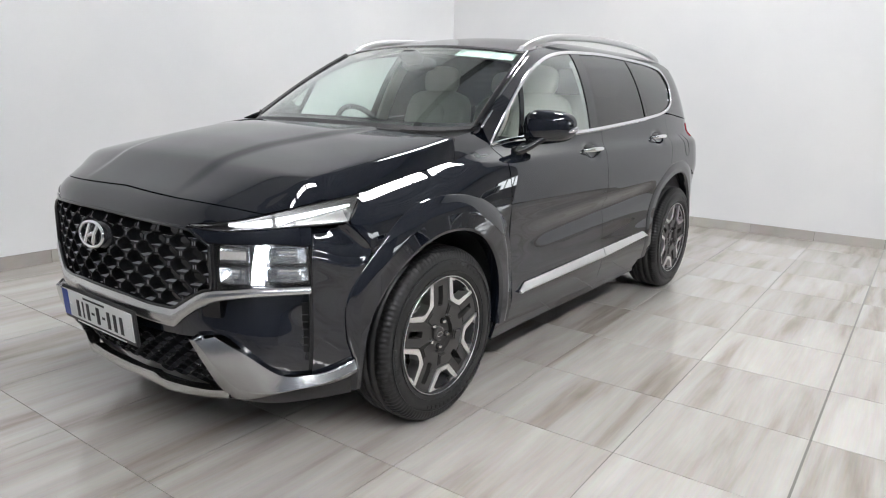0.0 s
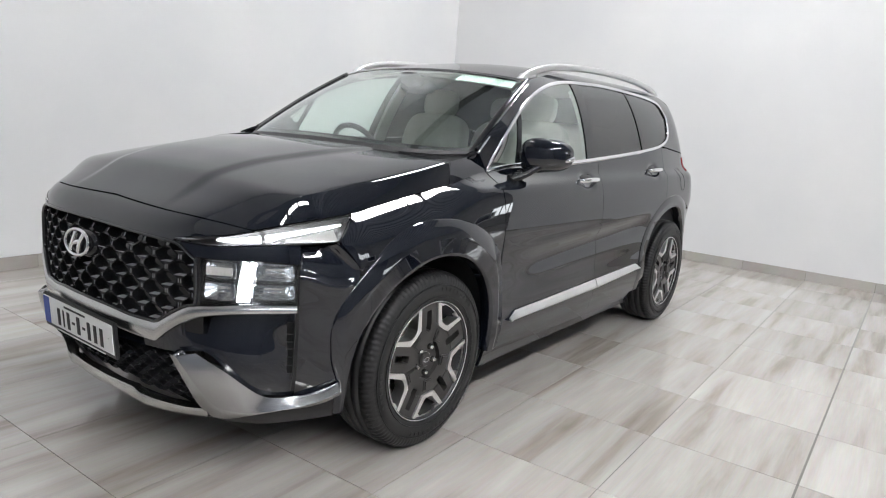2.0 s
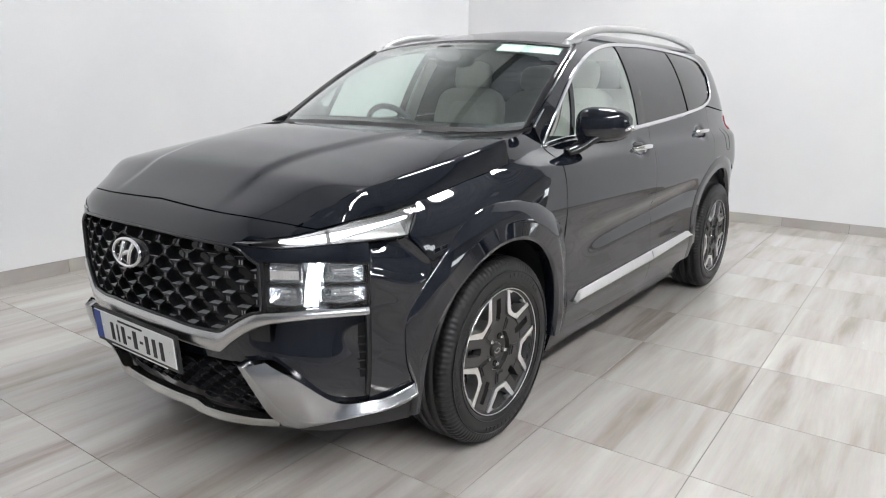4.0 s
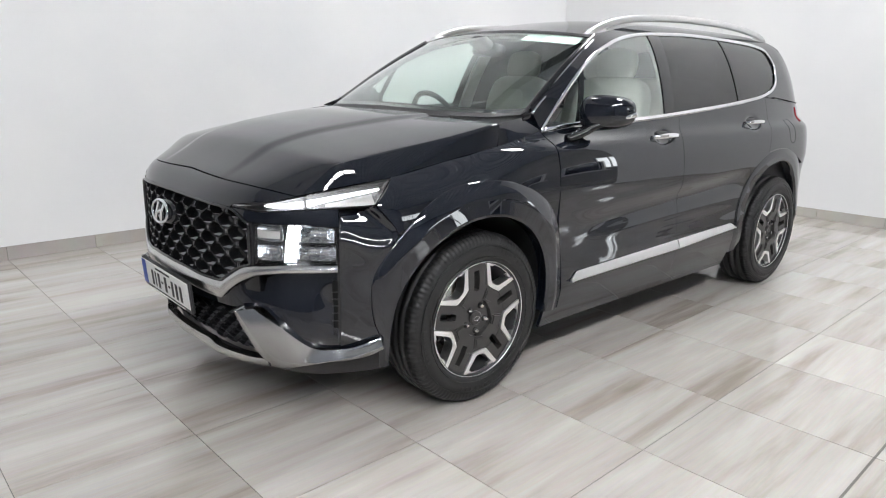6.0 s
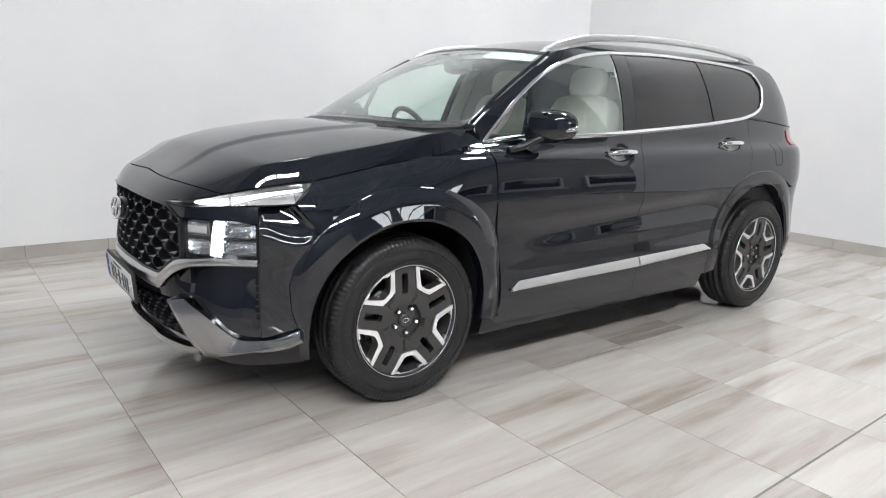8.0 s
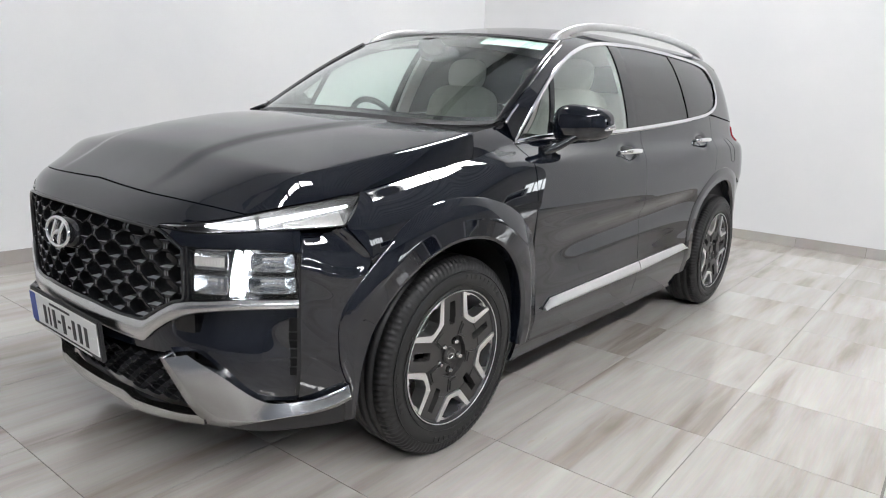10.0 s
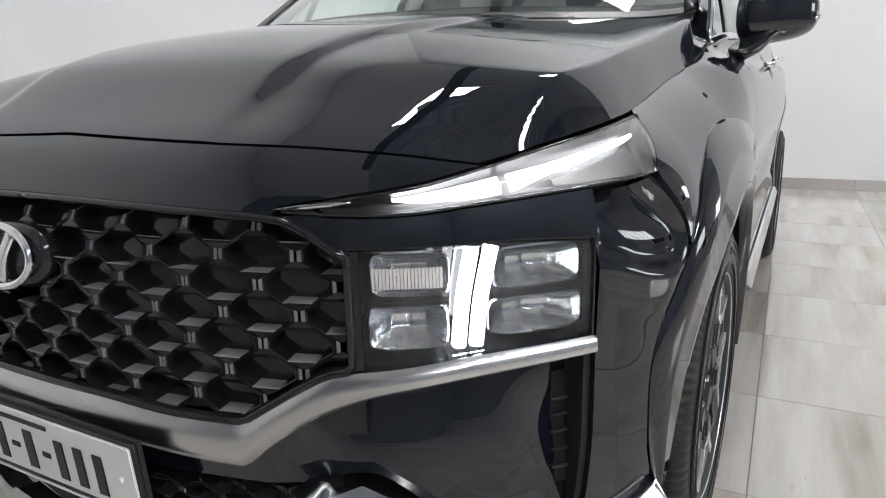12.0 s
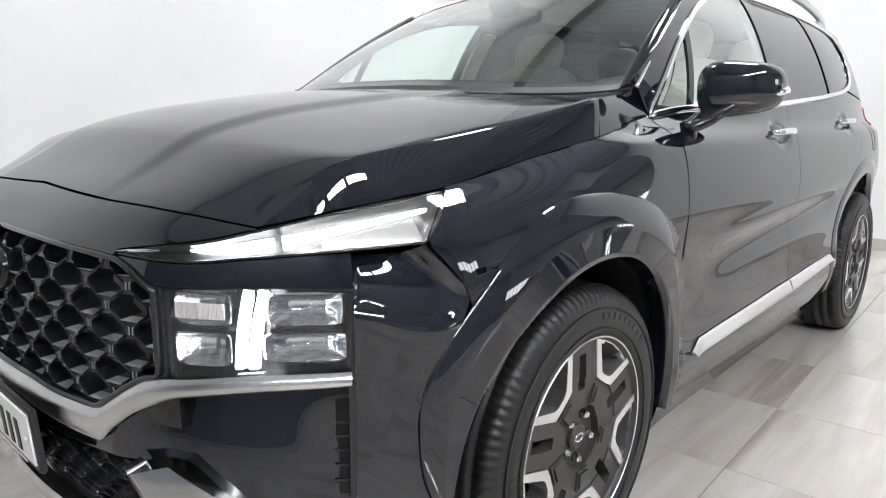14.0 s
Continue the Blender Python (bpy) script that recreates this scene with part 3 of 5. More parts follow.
# the fold that sweeps from lamp to arch: a sloping shelf above it, a shallow undercut below
fold = curve(A, [(69, 0.788), (72, 0.776), (75, 0.758), (78, 0.749), (80.5, 0.747), (84, 0.765)])
z = P[..., 2]
s = z - fold
shape = np.where(s < 0, 0.007 * np.exp(-((s / 0.07) ** 2)), 0.007 - 0.021 * smooth(0, 0.036, s) - 0.022 * smooth(0.03, 0.13, s))
rest = smooth(69.0, 69.8, A) * (1 - 0.75 * smooth(-2.2, -0.1, A - end[:, None]))
both("bumper_corner", pushed(P, shape * rest), PAINT, car)

# bumper under the silver strip
STRIP_TOP = [(0, 0.600), (14, 0.597), (27, 0.585), (34, 0.584), (38, 0.612), (41, 0.638), (45, 0.665), (50, 0.674), (58.5, 0.687), (69, 0.690)]
STRIP_LOW = [(0, 0.549), (10, 0.541), (21, 0.526), (34, 0.517), (38, 0.556), (43, 0.602), (50, 0.640), (58, 0.656), (69, 0.663)]
BLADE_TOP = [(40.3, 0.493), (47, 0.506), (54.4, 0.447), (62.5, 0.364), (69.2, 0.360)]
psi = np.linspace(-69.2, 69.2, 141)
a = np.abs(psi)
low = np.where(a < 40.3, 0.485, curve(a, BLADE_TOP) - 0.01)
P = nose_strip(psi, low, curve(a, STRIP_LOW), 26)
dent = smooth(61, 68.5, a)[:, None] * np.exp(-(((P[..., 2] - 0.47) / 0.11) ** 4)) * 0.022 + 0.008 + 0.062 * np.clip((P[..., 2] - 0.39) / 0.27, 0, 1) * smooth(36, 46, a)[:, None]
panel("bumper_middle", pushed(P, -dent), PAINT, car)
psi = np.linspace(-69, 69, 141)
a = np.abs(psi)
P = nose_strip(psi, curve(a, STRIP_LOW), curve(a, STRIP_TOP), 7)
P = pushed(P, 0.004 + 0.010 * np.array([0, 0.8, 1, 1, 0.9, 0.6, 0])[None, :] + 0 * P[..., 0])
panel("front_strip", P, SATIN, car, "satin silver strip under grille and lamps", 0.02)

# lower grille with its backing, and the silver skid plate
psi = np.linspace(-45, 45, 61)
# Added near-black sheet paints the shade deep behind the lower openings.
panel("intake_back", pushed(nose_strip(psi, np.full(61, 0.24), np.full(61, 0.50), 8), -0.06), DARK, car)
LIP_LOW = [(0, 0.252), (13, 0.260), (23, 0.242), (38, 0.233), (50, 0.254)]
LIP_TOP = [(0, 0.308), (22, 0.304), (26, 0.284), (41, 0.278), (50, 0.296)]
psi = np.linspace(-50, 50, 101)
a = np.abs(psi)
P = nose_strip(psi, curve(a, LIP_LOW), curve(a, LIP_TOP), 7)
Q = nose_strip(psi, np.full(101, 0.315), np.full(101, 0.32), 7)
P[..., :2] += (0.55 * (1 - smooth(27, 46, a)))[:, None, None] * (Q - P)[..., :2]
panel("skid_lip", pushed(P, 0.018 + 0.010 * np.array([0, 0.6, 1, 1, 0.8, 0.5, 0])[None, :] + 0 * P[..., 0]), SATIN, car, "satin silver skid plate lip", 0.04)
hi = spline([(47, 0.506), (54.4, 0.447), (62.5, 0.364), (69, 0.360), (75, 0.380), (78.6, 0.407)], 60)
lo = spline([(40.3, 0.492), (44.2, 0.40), (48.0, 0.305), (52.5, 0.258), (60.7, 0.289), (71, 0.328), (78.8, 0.372)], 60)
w = np.array([0, 0.15, 0.38, 0.40, 0.42, 0.6, 0.8, 0.93, 1.0])
G = lo[:, None] + (hi - lo)[:, None] * w[None, :, None]
P = nose_point(G[..., 0], G[..., 1])
both("skid_blade", pushed(P, 0.008 + 0.030 * np.interp(w, [0, 0.4, 1], [0.45, 1, 0])[None, :] + 0 * P[..., 0]), BLADE, car, "brushed silver bumper blade", 0.035)
psi = np.linspace(-80, 80, 81)
a = np.abs(psi)
low = curve(a, [(0, 0.2), (50, 0.19), (62, 0.205), (80, 0.25)])
high = curve(a, [(0, 0.262), (38, 0.24), (52, 0.256), (60.7, 0.287), (71, 0.326), (80, 0.375)])
panel("under_apron", pushed(nose_strip(psi, low, high, 5), -0.004), TRIM, car)

# added near-black sheet behind the bumper skin, stops light showing through its gap
psi = np.linspace(-76, 76, 61)
panel("bumper_light_stop", pushed(nose_strip(psi, np.full(61, 0.26), np.full(61, 0.68), 8), -0.085), DARK, car, deep=0.01)

# grille: honeycomb of deep cells


PLANS = {}


def nose_at(y, z):
    key = round(z, 4)
    if key not in PLANS:
        PLANS[key] = nose_point(np.linspace(0, 60, 121), np.full(121, min(z, 0.9)))
    p = PLANS[key]
    return np.array([np.interp(abs(y), -p[:, 1], p[:, 0]), y, z])


def cell_mesh(name, dy, dz, deep, mat):
    """One cell of the honeycomb, opening forward along -x: webs to the neighbours, a raised rim, walls leading back and a dark floor plate."""
    m = 1.35 * dz / dy
    t, s2 = dz / 2 + m * dy / 4, dz / 2 - m * dy / 4
    tile = [(dy / 2, s2), (0, t), (-dy / 2, s2), (-dy / 2, -s2), (0, -t), (dy / 2, -s2)]
    w, b, h, e = 0.4306 * dy, 0.195 * dy, 0.549 * dz, 0.154 * dz
    hole = [(w, e), (b, h), (-b, h), (-w, e), (-w, -e), (-b, -h), (b, -h), (w, -e)]
    rings = [(1.0, 0.006), (1.0, 0.0), (0.955, 0.0015), (0.93, deep)]
    v = [(0.004, y, z) for y, z in tile]
    for k, x in rings:
        g = 0.0022 if (k, x) == rings[0] else 0.0
        v += [(0.0045 if g else x, y * k + math.copysign(g, y), z * k + math.copysign(g, z)) for y, z in hole]
    web = [(0, 1, 7, 6), (1, 8, 7), (1, 2, 9, 8), (2, 3, 10, 9), (3, 4, 11, 10), (4, 12, 11), (4, 5, 13, 12), (5, 0, 6, 13)]
    f = list(web)
    for r in range(3):
        p = 6 + 8 * r
        f += [(p + q, p + (q + 1) % 8, p + 8 + (q + 1) % 8, p + 8 + q) for q in range(8)]
    f.append(tuple(6 + 24 + q for q in range(8)))
    me = mesh(name, v, f, GLOSS, False)
    me.materials.append(mat)
    # light painted on the ledge at the hollow's foot and the bridges beside it
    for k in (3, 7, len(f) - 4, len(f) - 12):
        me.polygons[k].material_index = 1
    return me


def cut(me, place, angle):
    """A copy of a cell trimmed along the upright edge of the grille at that plan angle, on the side where it stands."""
    side = -1 if place.translation.y < 0 else 1
    a = math.radians(angle)
    bm = bmesh.new()
    bm.from_mesh(me)
    bm.transform(place)
    bmesh.ops.bisect_plane(bm, geom=bm.verts[:] + bm.edges[:] + bm.faces[:], plane_co=(-0.3, 0, 0), plane_no=(math.sin(a), side * math.cos(a), 0), clear_outer=True)
    bm.transform(place.inverted())
    out = bpy.data.meshes.new(me.name)
    bm.to_mesh(out)
    bm.free()
    for mat in me.materials:
        out.materials.append(mat)
    return out


def lattice(name, me, parent, dy, dz, z0, rows, cols, keep, sink, limit):
    for r in range(rows):
        for c in range(-cols, cols + 1):
            y, z = dy * (c + 0.5 * (r % 2)), z0 + dz * r
            if not keep(y, z):
                continue
            p, q, s = nose_at(y, z), nose_at(y + 0.01, z), nose_at(y, z + 0.01)
            ty, tz = Vector(q - p).normalized(), Vector(s - p).normalized()
            n = tz.cross(ty).normalized() * -1
            if n.x < 0:
                n = -n
            tz = n.cross(ty)
            if tz.z < 0:
                tz = -tz
            m = Matrix(((n.x, ty.x, tz.x, p[0] + n.x * sink), (n.y, ty.y, tz.y, p[1] + n.y * sink), (n.z, ty.z, tz.z, p[2] + n.z * sink), (0, 0, 0, 1)))
            trim = limit(z)
            whole = max(plan_angle(y - dy / 2, z), plan_angle(y + dy / 2, z)) < trim - 0.2
            ob = obj(name, me if whole else cut(me, m, trim), parent)
            ob.matrix_local = m


def plan_angle(y, z):
    p = nose_at(y, z)
    return math.degrees(math.atan2(abs(p[1]), -0.3 - p[0]))


def in_grille(y, z):
    s = plan_angle(y, z)
    return s < 49.0 and curve(min(s, 46.0), STRIP_TOP) - 0.022 < z < min(curve(min(s, 44), GRILLE_TOP), 0.9) + 0.022


def intake_side(z):
    return float(curve(z, [(0.24, 46), (0.29, 46.8), (0.40, 43.5), (0.50, 39.5)]))


def in_intake(y, z):
    s = plan_angle(y, z)
    return s < intake_side(z) + 1.5 and curve(s, LIP_TOP) < z < 0.487 and not (abs(y) < 0.275 and z > 0.435)


psi = np.linspace(-47, 47, 61)
grille = panel("grille", pushed(nose_strip(psi, np.full(61, 0.56), np.full(61, 0.885), 10), -0.034), GLOSS, car, "dark grille of deep six-sided cells")
lattice("cell", cell_mesh("cell", 0.108, 0.0415, 0.034, GRILLE_LIT), grille, 0.108, 0.0415, 0.5755, 8, 6, in_grille, 0.008, lambda z: 46.7)
# The backing is near-black for the shade behind its cells.
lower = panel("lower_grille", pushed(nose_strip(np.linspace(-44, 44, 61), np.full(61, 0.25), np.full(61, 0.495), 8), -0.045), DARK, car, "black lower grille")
lattice("cell", cell_mesh("small_cell", 0.073, 0.0265, 0.02, TRIM), lower, 0.073, 0.0265, 0.275, 9, 8, in_intake, 0.016, intake_side)
rim = np.concatenate([[(s, curve(s, STRIP_TOP) + 0.004) for s in np.linspace(0, 46, 40)], [(46.6, z) for z in np.linspace(0.68, 0.825, 8)], [(s, curve(s, GRILLE_TOP) - 0.003) for s in np.linspace(45.5, 0, 40)]])
P = nose_point(rim[:, 0], rim[:, 1])
loop = np.concatenate([P, flip(P)[::-1]])
sweep("grille_frame", loop, oval(0.006, 0.010, 8), GLOSS, grille, up=loop - np.array([0.6, 0, 0.74]), closed=True)

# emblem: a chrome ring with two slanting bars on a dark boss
badge = new("emblem")
badge.parent = car
t = np.linspace(0, 2 * np.pi, 64, endpoint=False)
ring = np.stack([0 * t, 0.074 * np.cos(t), 0.040 * np.sin(t)], 1)
sweep("ring", ring, oval(0.0055, 0.006, 8), CHROME, badge, "chrome oval ring", up=(-1, 0, 0), closed=True)
pillow("boss", (0.05, 0.155, 0.088), (0.028, 0, 0), GLOSS, badge, 2.4)
for s in (-1, 1):
    sweep("bar", spline([(-0.001, 0.026 * s + 0.011, -0.032), (-0.004, 0.022 * s, 0), (-0.001, 0.026 * s - 0.011, 0.032)], 12), oval(0.0095, 0.004, 8), CHROME, badge, up=(-1, 0, 0))
sweep("bar", spline([(-0.001, 0.024, -0.008), (-0.003, 0, 0.0), (-0.001, -0.024, 0.008)], 10), oval(0.0075, 0.004, 8), CHROME, badge, up=(-1, 0, 0))
badge.matrix_local = pose(-0.946, 0, 0.802, 0, 8, 0) @ Matrix.Scale(1.15, 4)

# number plate with plain bars in place of its characters
plate = new("number_plate")
plate.parent = car
plate["label"] = "white number plate in a black holder"
block("holder", (0, -0.272, -0.072), (0.014, 0.272, 0.066), TRIM, plate, 0.004)
block("plate_face", (-0.004, -0.262, -0.055), (0.001, 0.262, 0.056), WHITE, plate, 0.002)
block("band", (-0.006, 0.214, -0.053), (-0.0035, 0.260, 0.054), BLUE, plate, 0.001)
for y0, y1 in ((0.150, 0.128), (0.107, 0.096), (0.074, 0.052), (0.036, 0.014), (-0.002, -0.026), (-0.045, -0.066), (-0.082, -0.104), (-0.128, -0.150), (-0.174, -0.196)):
    thin = 0.005 if (y0, y1) in ((0.036, 0.014), (-0.045, -0.066)) else 0.034
    block("bar", (-0.006, y1, -0.008 - thin), (-0.0035, y0, -0.008 + thin), INK, plate, 0.001)
block("bar", (-0.006, -0.07, 0.038), (-0.0035, 0.09, 0.045), INK, plate, 0)
block("bar", (-0.003, -0.20, -0.068), (-0.001, 0.17, -0.064), WHITE, plate, 0)
for y in (-0.235, 0.2):
    pillow("screw_cap", (0.006, 0.012, 0.012), (-0.006, y, 0), WHITE, plate, 2.0, n=8)
plate.matrix_local = pose(-0.952, 0, 0.497, 0, -4, 0)

# upper lamps: a slim wedge with a lit strip behind a clear lens


def upper_lamp(side):
    put = (lambda P: P) if side > 0 else flip
    lamp = new("upper_lamp")
    lamp.parent = car
    lamp["label"] = "slim daytime running lamp, lit white"
    uu = np.linspace(0, 1, 50)
    at = 41.0 + uu * 44
    ab = 41.0 + uu * 37.2
    zt, zb = curve(at, LAMP_TOP) - 0.003, curve(ab, LAMP_LOW) + 0.001
    w = np.linspace(0, 1, 9)
    A = ab[:, None] + (at - ab)[:, None] * w
    Z = zb[:, None] + (zt - zb)[:, None] * w
    P = nose_point(A, Z)
    sunk = np.minimum(1, np.minimum(np.minimum(uu / 0.12, (1 - uu) / 0.03)[:, None], np.minimum(w, 1 - w)[None] * 7))
    panel("housing", put(pushed(P, -0.028 * np.clip(sunk, 0, 1) - 0.003)), RIM_DARK, lamp, deep=0)
    lens = panel("lens", put(P), LENS, lamp, deep=0.003)
    lens.visible_shadow = False
    s = np.linspace(51.0, 81.0, 60)
    top = curve(s, [(51, 0.8995), (53.3, 0.904), (57.8, 0.914), (61.7, 0.923), (67.4, 0.937), (70.8, 0.946), (74.9, 0.954), (81.1, 0.963)])
    low = curve(s, [(51, 0.8975), (53.1, 0.895), (57.9, 0.896), (61, 0.900), (63, 0.905), (64.1, 0.911), (66.8, 0.924), (69.8, 0.933), (73.5, 0.945), (81.1, 0.9605)])
    for a, b in ((0, 21), (22, 60)):
        P = pushed(nose_strip(s[a:b], low[a:b], top[a:b], 5), -0.014)
        panel("light_strip", put(P), LED, lamp, "lit white strip", 0.006)
    s = np.linspace(66.5, 78.5, 14)
    panel("reflector", put(pushed(nose_strip(s, curve(s, [(66, 0.905), (79, 0.912)]), curve(s, [(66.5, 0.915), (70, 0.926), (79, 0.952)]), 5), -0.020)), STEEL, lamp, deep=0.004)
    edge = np.concatenate([nose_point(ab, zb), nose_point(at, zt)[::-1]])
    sweep("seal", put(edge), oval(0.0022, 0.003, 6), GLOSS, lamp, up=(-0.6, -0.8 * side, 0), closed=True)
    # small marker at the inner tip
    tip = nose_point(np.linspace(40.2, 47.5, 12), np.linspace(0.884, 0.893, 12))
    sweep("tip_trim", put(tip), oval(0.004, 0.003, 6), CHROME, lamp, up=(-0.8, -0.6 * side, 0), scale=np.sin(np.linspace(0.15, np.pi - 0.3, 12)))
    return lamp


def main_lamp(side):
    put = (lambda P: P) if side > 0 else flip
    lamp = new("headlamp")
    lamp.parent = car
    lamp["label"] = "square headlamp with four reflectors and two lit bars"
    s = np.linspace(46.8, 69.0, 30)
    P = nose_strip(s, curve(s, STRIP_TOP) - 0.004, curve(s, [(46, 0.834), (60, 0.836), (69.2, 0.828)]), 12)
    panel("housing", put(pushed(P, -0.085)), GLOSS, lamp, deep=0.01)
    sides = np.concatenate([P[:, 0], P[-1, :], P[::-1, -1], P[0, ::-1]])
    deepP = pushed(P, -0.085)
    inner = np.concatenate([deepP[:, 0], deepP[-1, :], deepP[::-1, -1], deepP[0, ::-1]])
    panel("surround", put(np.stack([sides, inner], 1)), GLOSS, lamp, deep=0.002)
    cups = ((48.3, 55.5, 0.766, 0.825, REFLECTOR), (48.0, 55.3, 0.693, 0.753, REFLECTOR), (59.9, 68.2, 0.767, 0.822, REFLECTOR), (59.4, 68.5, 0.702, 0.753, REFLECTOR))
    for a0, a1, z0, z1, mat in cups:
        q = np.linspace(0, 1, 33)
        A, Zc = a0 + (a1 - a0) * q[:, None] + 0 * q, z0 + (z1 - z0) * q[None] + 0 * q[:, None]
        # rounded corners
        cx, cz = 2 * q[:, None] - 1, 2 * q[None] - 1
        k = 1 - 0.10 * (np.abs(cx) * np.abs(cz)) ** 4
        A, Zc = (a0 + a1) / 2 + (A - (a0 + a1) / 2) * k, (z0 + z1) / 2 + (Zc - (z0 + z1) / 2) * k
        bowl = (1 - np.abs(cx) ** 3) * (1 - np.abs(cz) ** 3)
        panel("reflector", put(pushed(nose_point(A, Zc), -0.022 - 0.045 * bowl + 0.0035 * np.abs(np.sin(4 * np.pi * q))[:, None] * bowl)), mat, lamp, "chrome reflector bowl", 0.003)
    # ribbed marker window over the upper inner bowl
    for k in range(20):
        a = 48.5 + 0.325 * k
        P = nose_point(np.array([a, a + 0.25])[:, None], np.linspace(0.778, 0.806, 3)[None])
        panel("rib", put(pushed(P, -0.016)), AMBER, lamp, deep=0.003)
    bars = (((55.8, 0.693), (56.3, 0.76), (57.2, 0.826), 1.25), ((57.45, 0.693), (58.0, 0.76), (59.0, 0.826), 1.3))
    for b0, b1, b2, wide in bars:
        line = spline([b0, b1, b2], 24)
        G = line[:, None] + np.stack([np.linspace(0, wide, 6), np.zeros(6)], 1)[None]
        P = nose_point(G[..., 0], G[..., 1])
        round_ = np.array([0, 0.8, 1, 1, 0.8, 0]) * 0.008
        panel("light_bar", put(pushed(P, -0.02 + round_[None] + 0 * P[..., 0])), LED, lamp, "lit white bar", 0.02)
    for z0 in (0.759,):
        for a0, a1 in ((47.4, 55.5), (60.2, 68.6)):
            q = np.linspace(a0, a1, 14)
            panel("divider", put(pushed(nose_strip(q, np.full(14, z0 - 0.005), np.full(14, z0 + 0.005), 3), -0.018)), GLOSS, lamp, deep=0.03)
    q = np.linspace(46.8, 69.0, 30)
    lens = panel("lens", put(pushed(nose_strip(q, curve(q, STRIP_TOP) + 0.002, curve(q, [(46, 0.830), (60, 0.832), (69.2, 0.824)]), 10), -0.004)), LENS, lamp, deep=0.003)
    lens.visible_shadow = False
    return lamp


for side in (1, -1):
    upper_lamp(side)
    main_lamp(side)
# dark upright between grille and headlamp, and the corner post
z = np.linspace(0.672, 0.832, 10)
for a0, a1, off in ((46.5, 47.6, 0.0), (68.5, 69.4, -0.006)):
    P = nose_point(np.linspace(a0, a1, 4)[:, None], z[None])
    both("lamp_post", pushed(P, off), GLOSS, car, deep=0.05)
z = np.linspace(0.37, 0.68, 20)
both("corner_post", pushed(nose_point(np.linspace(68.7, 69.5, 3)[:, None], z[None]), -0.012), TRIM, car, deep=0.05)

# upright air slot with slim fins beside the bumper corner
zs = np.linspace(0.43, 0.615, 14)
sunk = 0.0255 * np.exp(-(((zs - 0.47) / 0.11) ** 4)) + 0.003 + 0.062 * np.clip((zs - 0.39) / 0.27, 0, 1)
slot = pushed(nose_point(np.linspace(67.0, 69.0, 6)[:, None], zs[None]), -sunk[None] + np.zeros((6, 14)))
for put in ((lambda P: P), flip):
    vent = panel("air_slot", put(slot), DARK, car, "black air slot in the bumper corner", 0.004)
    for k in (2, 4, 6, 8, 10):
        edge = slot[:, k] + np.array([-0.004, -0.004, 0])
        sweep("fin", put(edge), oval(0.0025, 0.002, 6), TRIM, vent, up=(0, 0, 1))

# wheel arches
ARCH_OUT = [(-103, 0.47), (-88, 0.48), (-74, 0.53), (-58, 0.577), (-20, 0.58), (0, 0.581), (25, 0.597), (42, 0.603), (55, 0.585), (72, 0.53), (84, 0.508), (97, 0.515)]


def arch(cx, out, inn, a0, a1, front):
    t = np.linspace(a0, a1, 90)
    r0, r1 = curve(t, inn), curve(t, out)
    # across: out edge, step, face, lip, turned under
    rows = [(1.0, 0.001), (0.97, 0.006), (0.55, 0.009), (0.50, 0.011), (0.45, 0.009), (0.08, 0.010), (0.0, 0.006), (0.0, -0.03), (0.0, -0.06)]
    G = np.zeros((90, len(rows), 3))
    for k, (f, off) in enumerate(rows):
        r = r0 + (r1 - r0) * f
        x, z = cx + r * np.sin(np.radians(t)), 0.37 + r * np.cos(np.radians(t))
        G[:, k] = left(x, z, off if front or off < 0 else 0.35 * off)
        if front:
            lip = curve(t, [(-103, 0.866), (-90, 0.892), (-65, 0.912), (-50, 0.926), (-35, 0.942), (-20, 0.951), (10, 0.954), (50, 0.948), (97, 0.936)])
            rim_y = flank(cx + r1 * np.sin(np.radians(t)), 0.37 + r1 * np.cos(np.radians(t)))
            G[:, k, 1] = -(rim_y + (lip - rim_y) * (1 - f) ** 0.75 + (off if off < 0 else off * (0.25 + 0.75 * f)))
    both("arch_trim", G, PAINT, car, "glossy black wheel arch trim", 0.006)
    # liner
    w = np.linspace(0, 1, 8)
    r = r0 + 0.015
    x, z = cx + r * np.sin(np.radians(t)), 0.37 + r * np.cos(np.radians(t))
    L = np.stack([np.stack([x, -(flank(x, z) - 0.03) * (1 - k) - 0.50 * k, z], -1) for k in w], 1)
    both("arch_liner", L, TRIM, car, deep=0.004)


arch(0.0, ARCH_OUT, [(-103, 0.44), (-60, 0.447), (0, 0.442), (40, 0.448), (97, 0.405)], -103, 97, True)
REAR_OUT = [(-97, 0.545), (-80, 0.568), (-60, 0.588), (-40, 0.588), (-20, 0.572), (0, 0.556), (30, 0.56), (60, 0.575), (97, 0.545)]
arch(2.765, REAR_OUT, [(-97, 0.44), (-40, 0.478), (0, 0.472), (40, 0.47), (97, 0.45)], -97, 97, False)

# front wing
e = np.linspace(0, 1, 14)
lamp_end = nose_point(78.4 + 6.9 * e, 0.904 + 0.079 * e)
bump_end = nose_point(np.array([78.4, 81.2, 83.2]), np.array([0.90, 0.845, 0.80]))
x = np.linspace(lamp_end[0, 0] + 0.004, 0.468, 72)
t = np.linspace(-75, 75, 301)
rr = curve(t, ARCH_OUT)
low = np.interp(x, rr * np.sin(np.radians(t)), 0.37 + rr * np.cos(np.radians(t)))
low = np.where(x < bump_end[-1, 0], np.interp(x, bump_end[:, 0], bump_end[:, 2]), low)
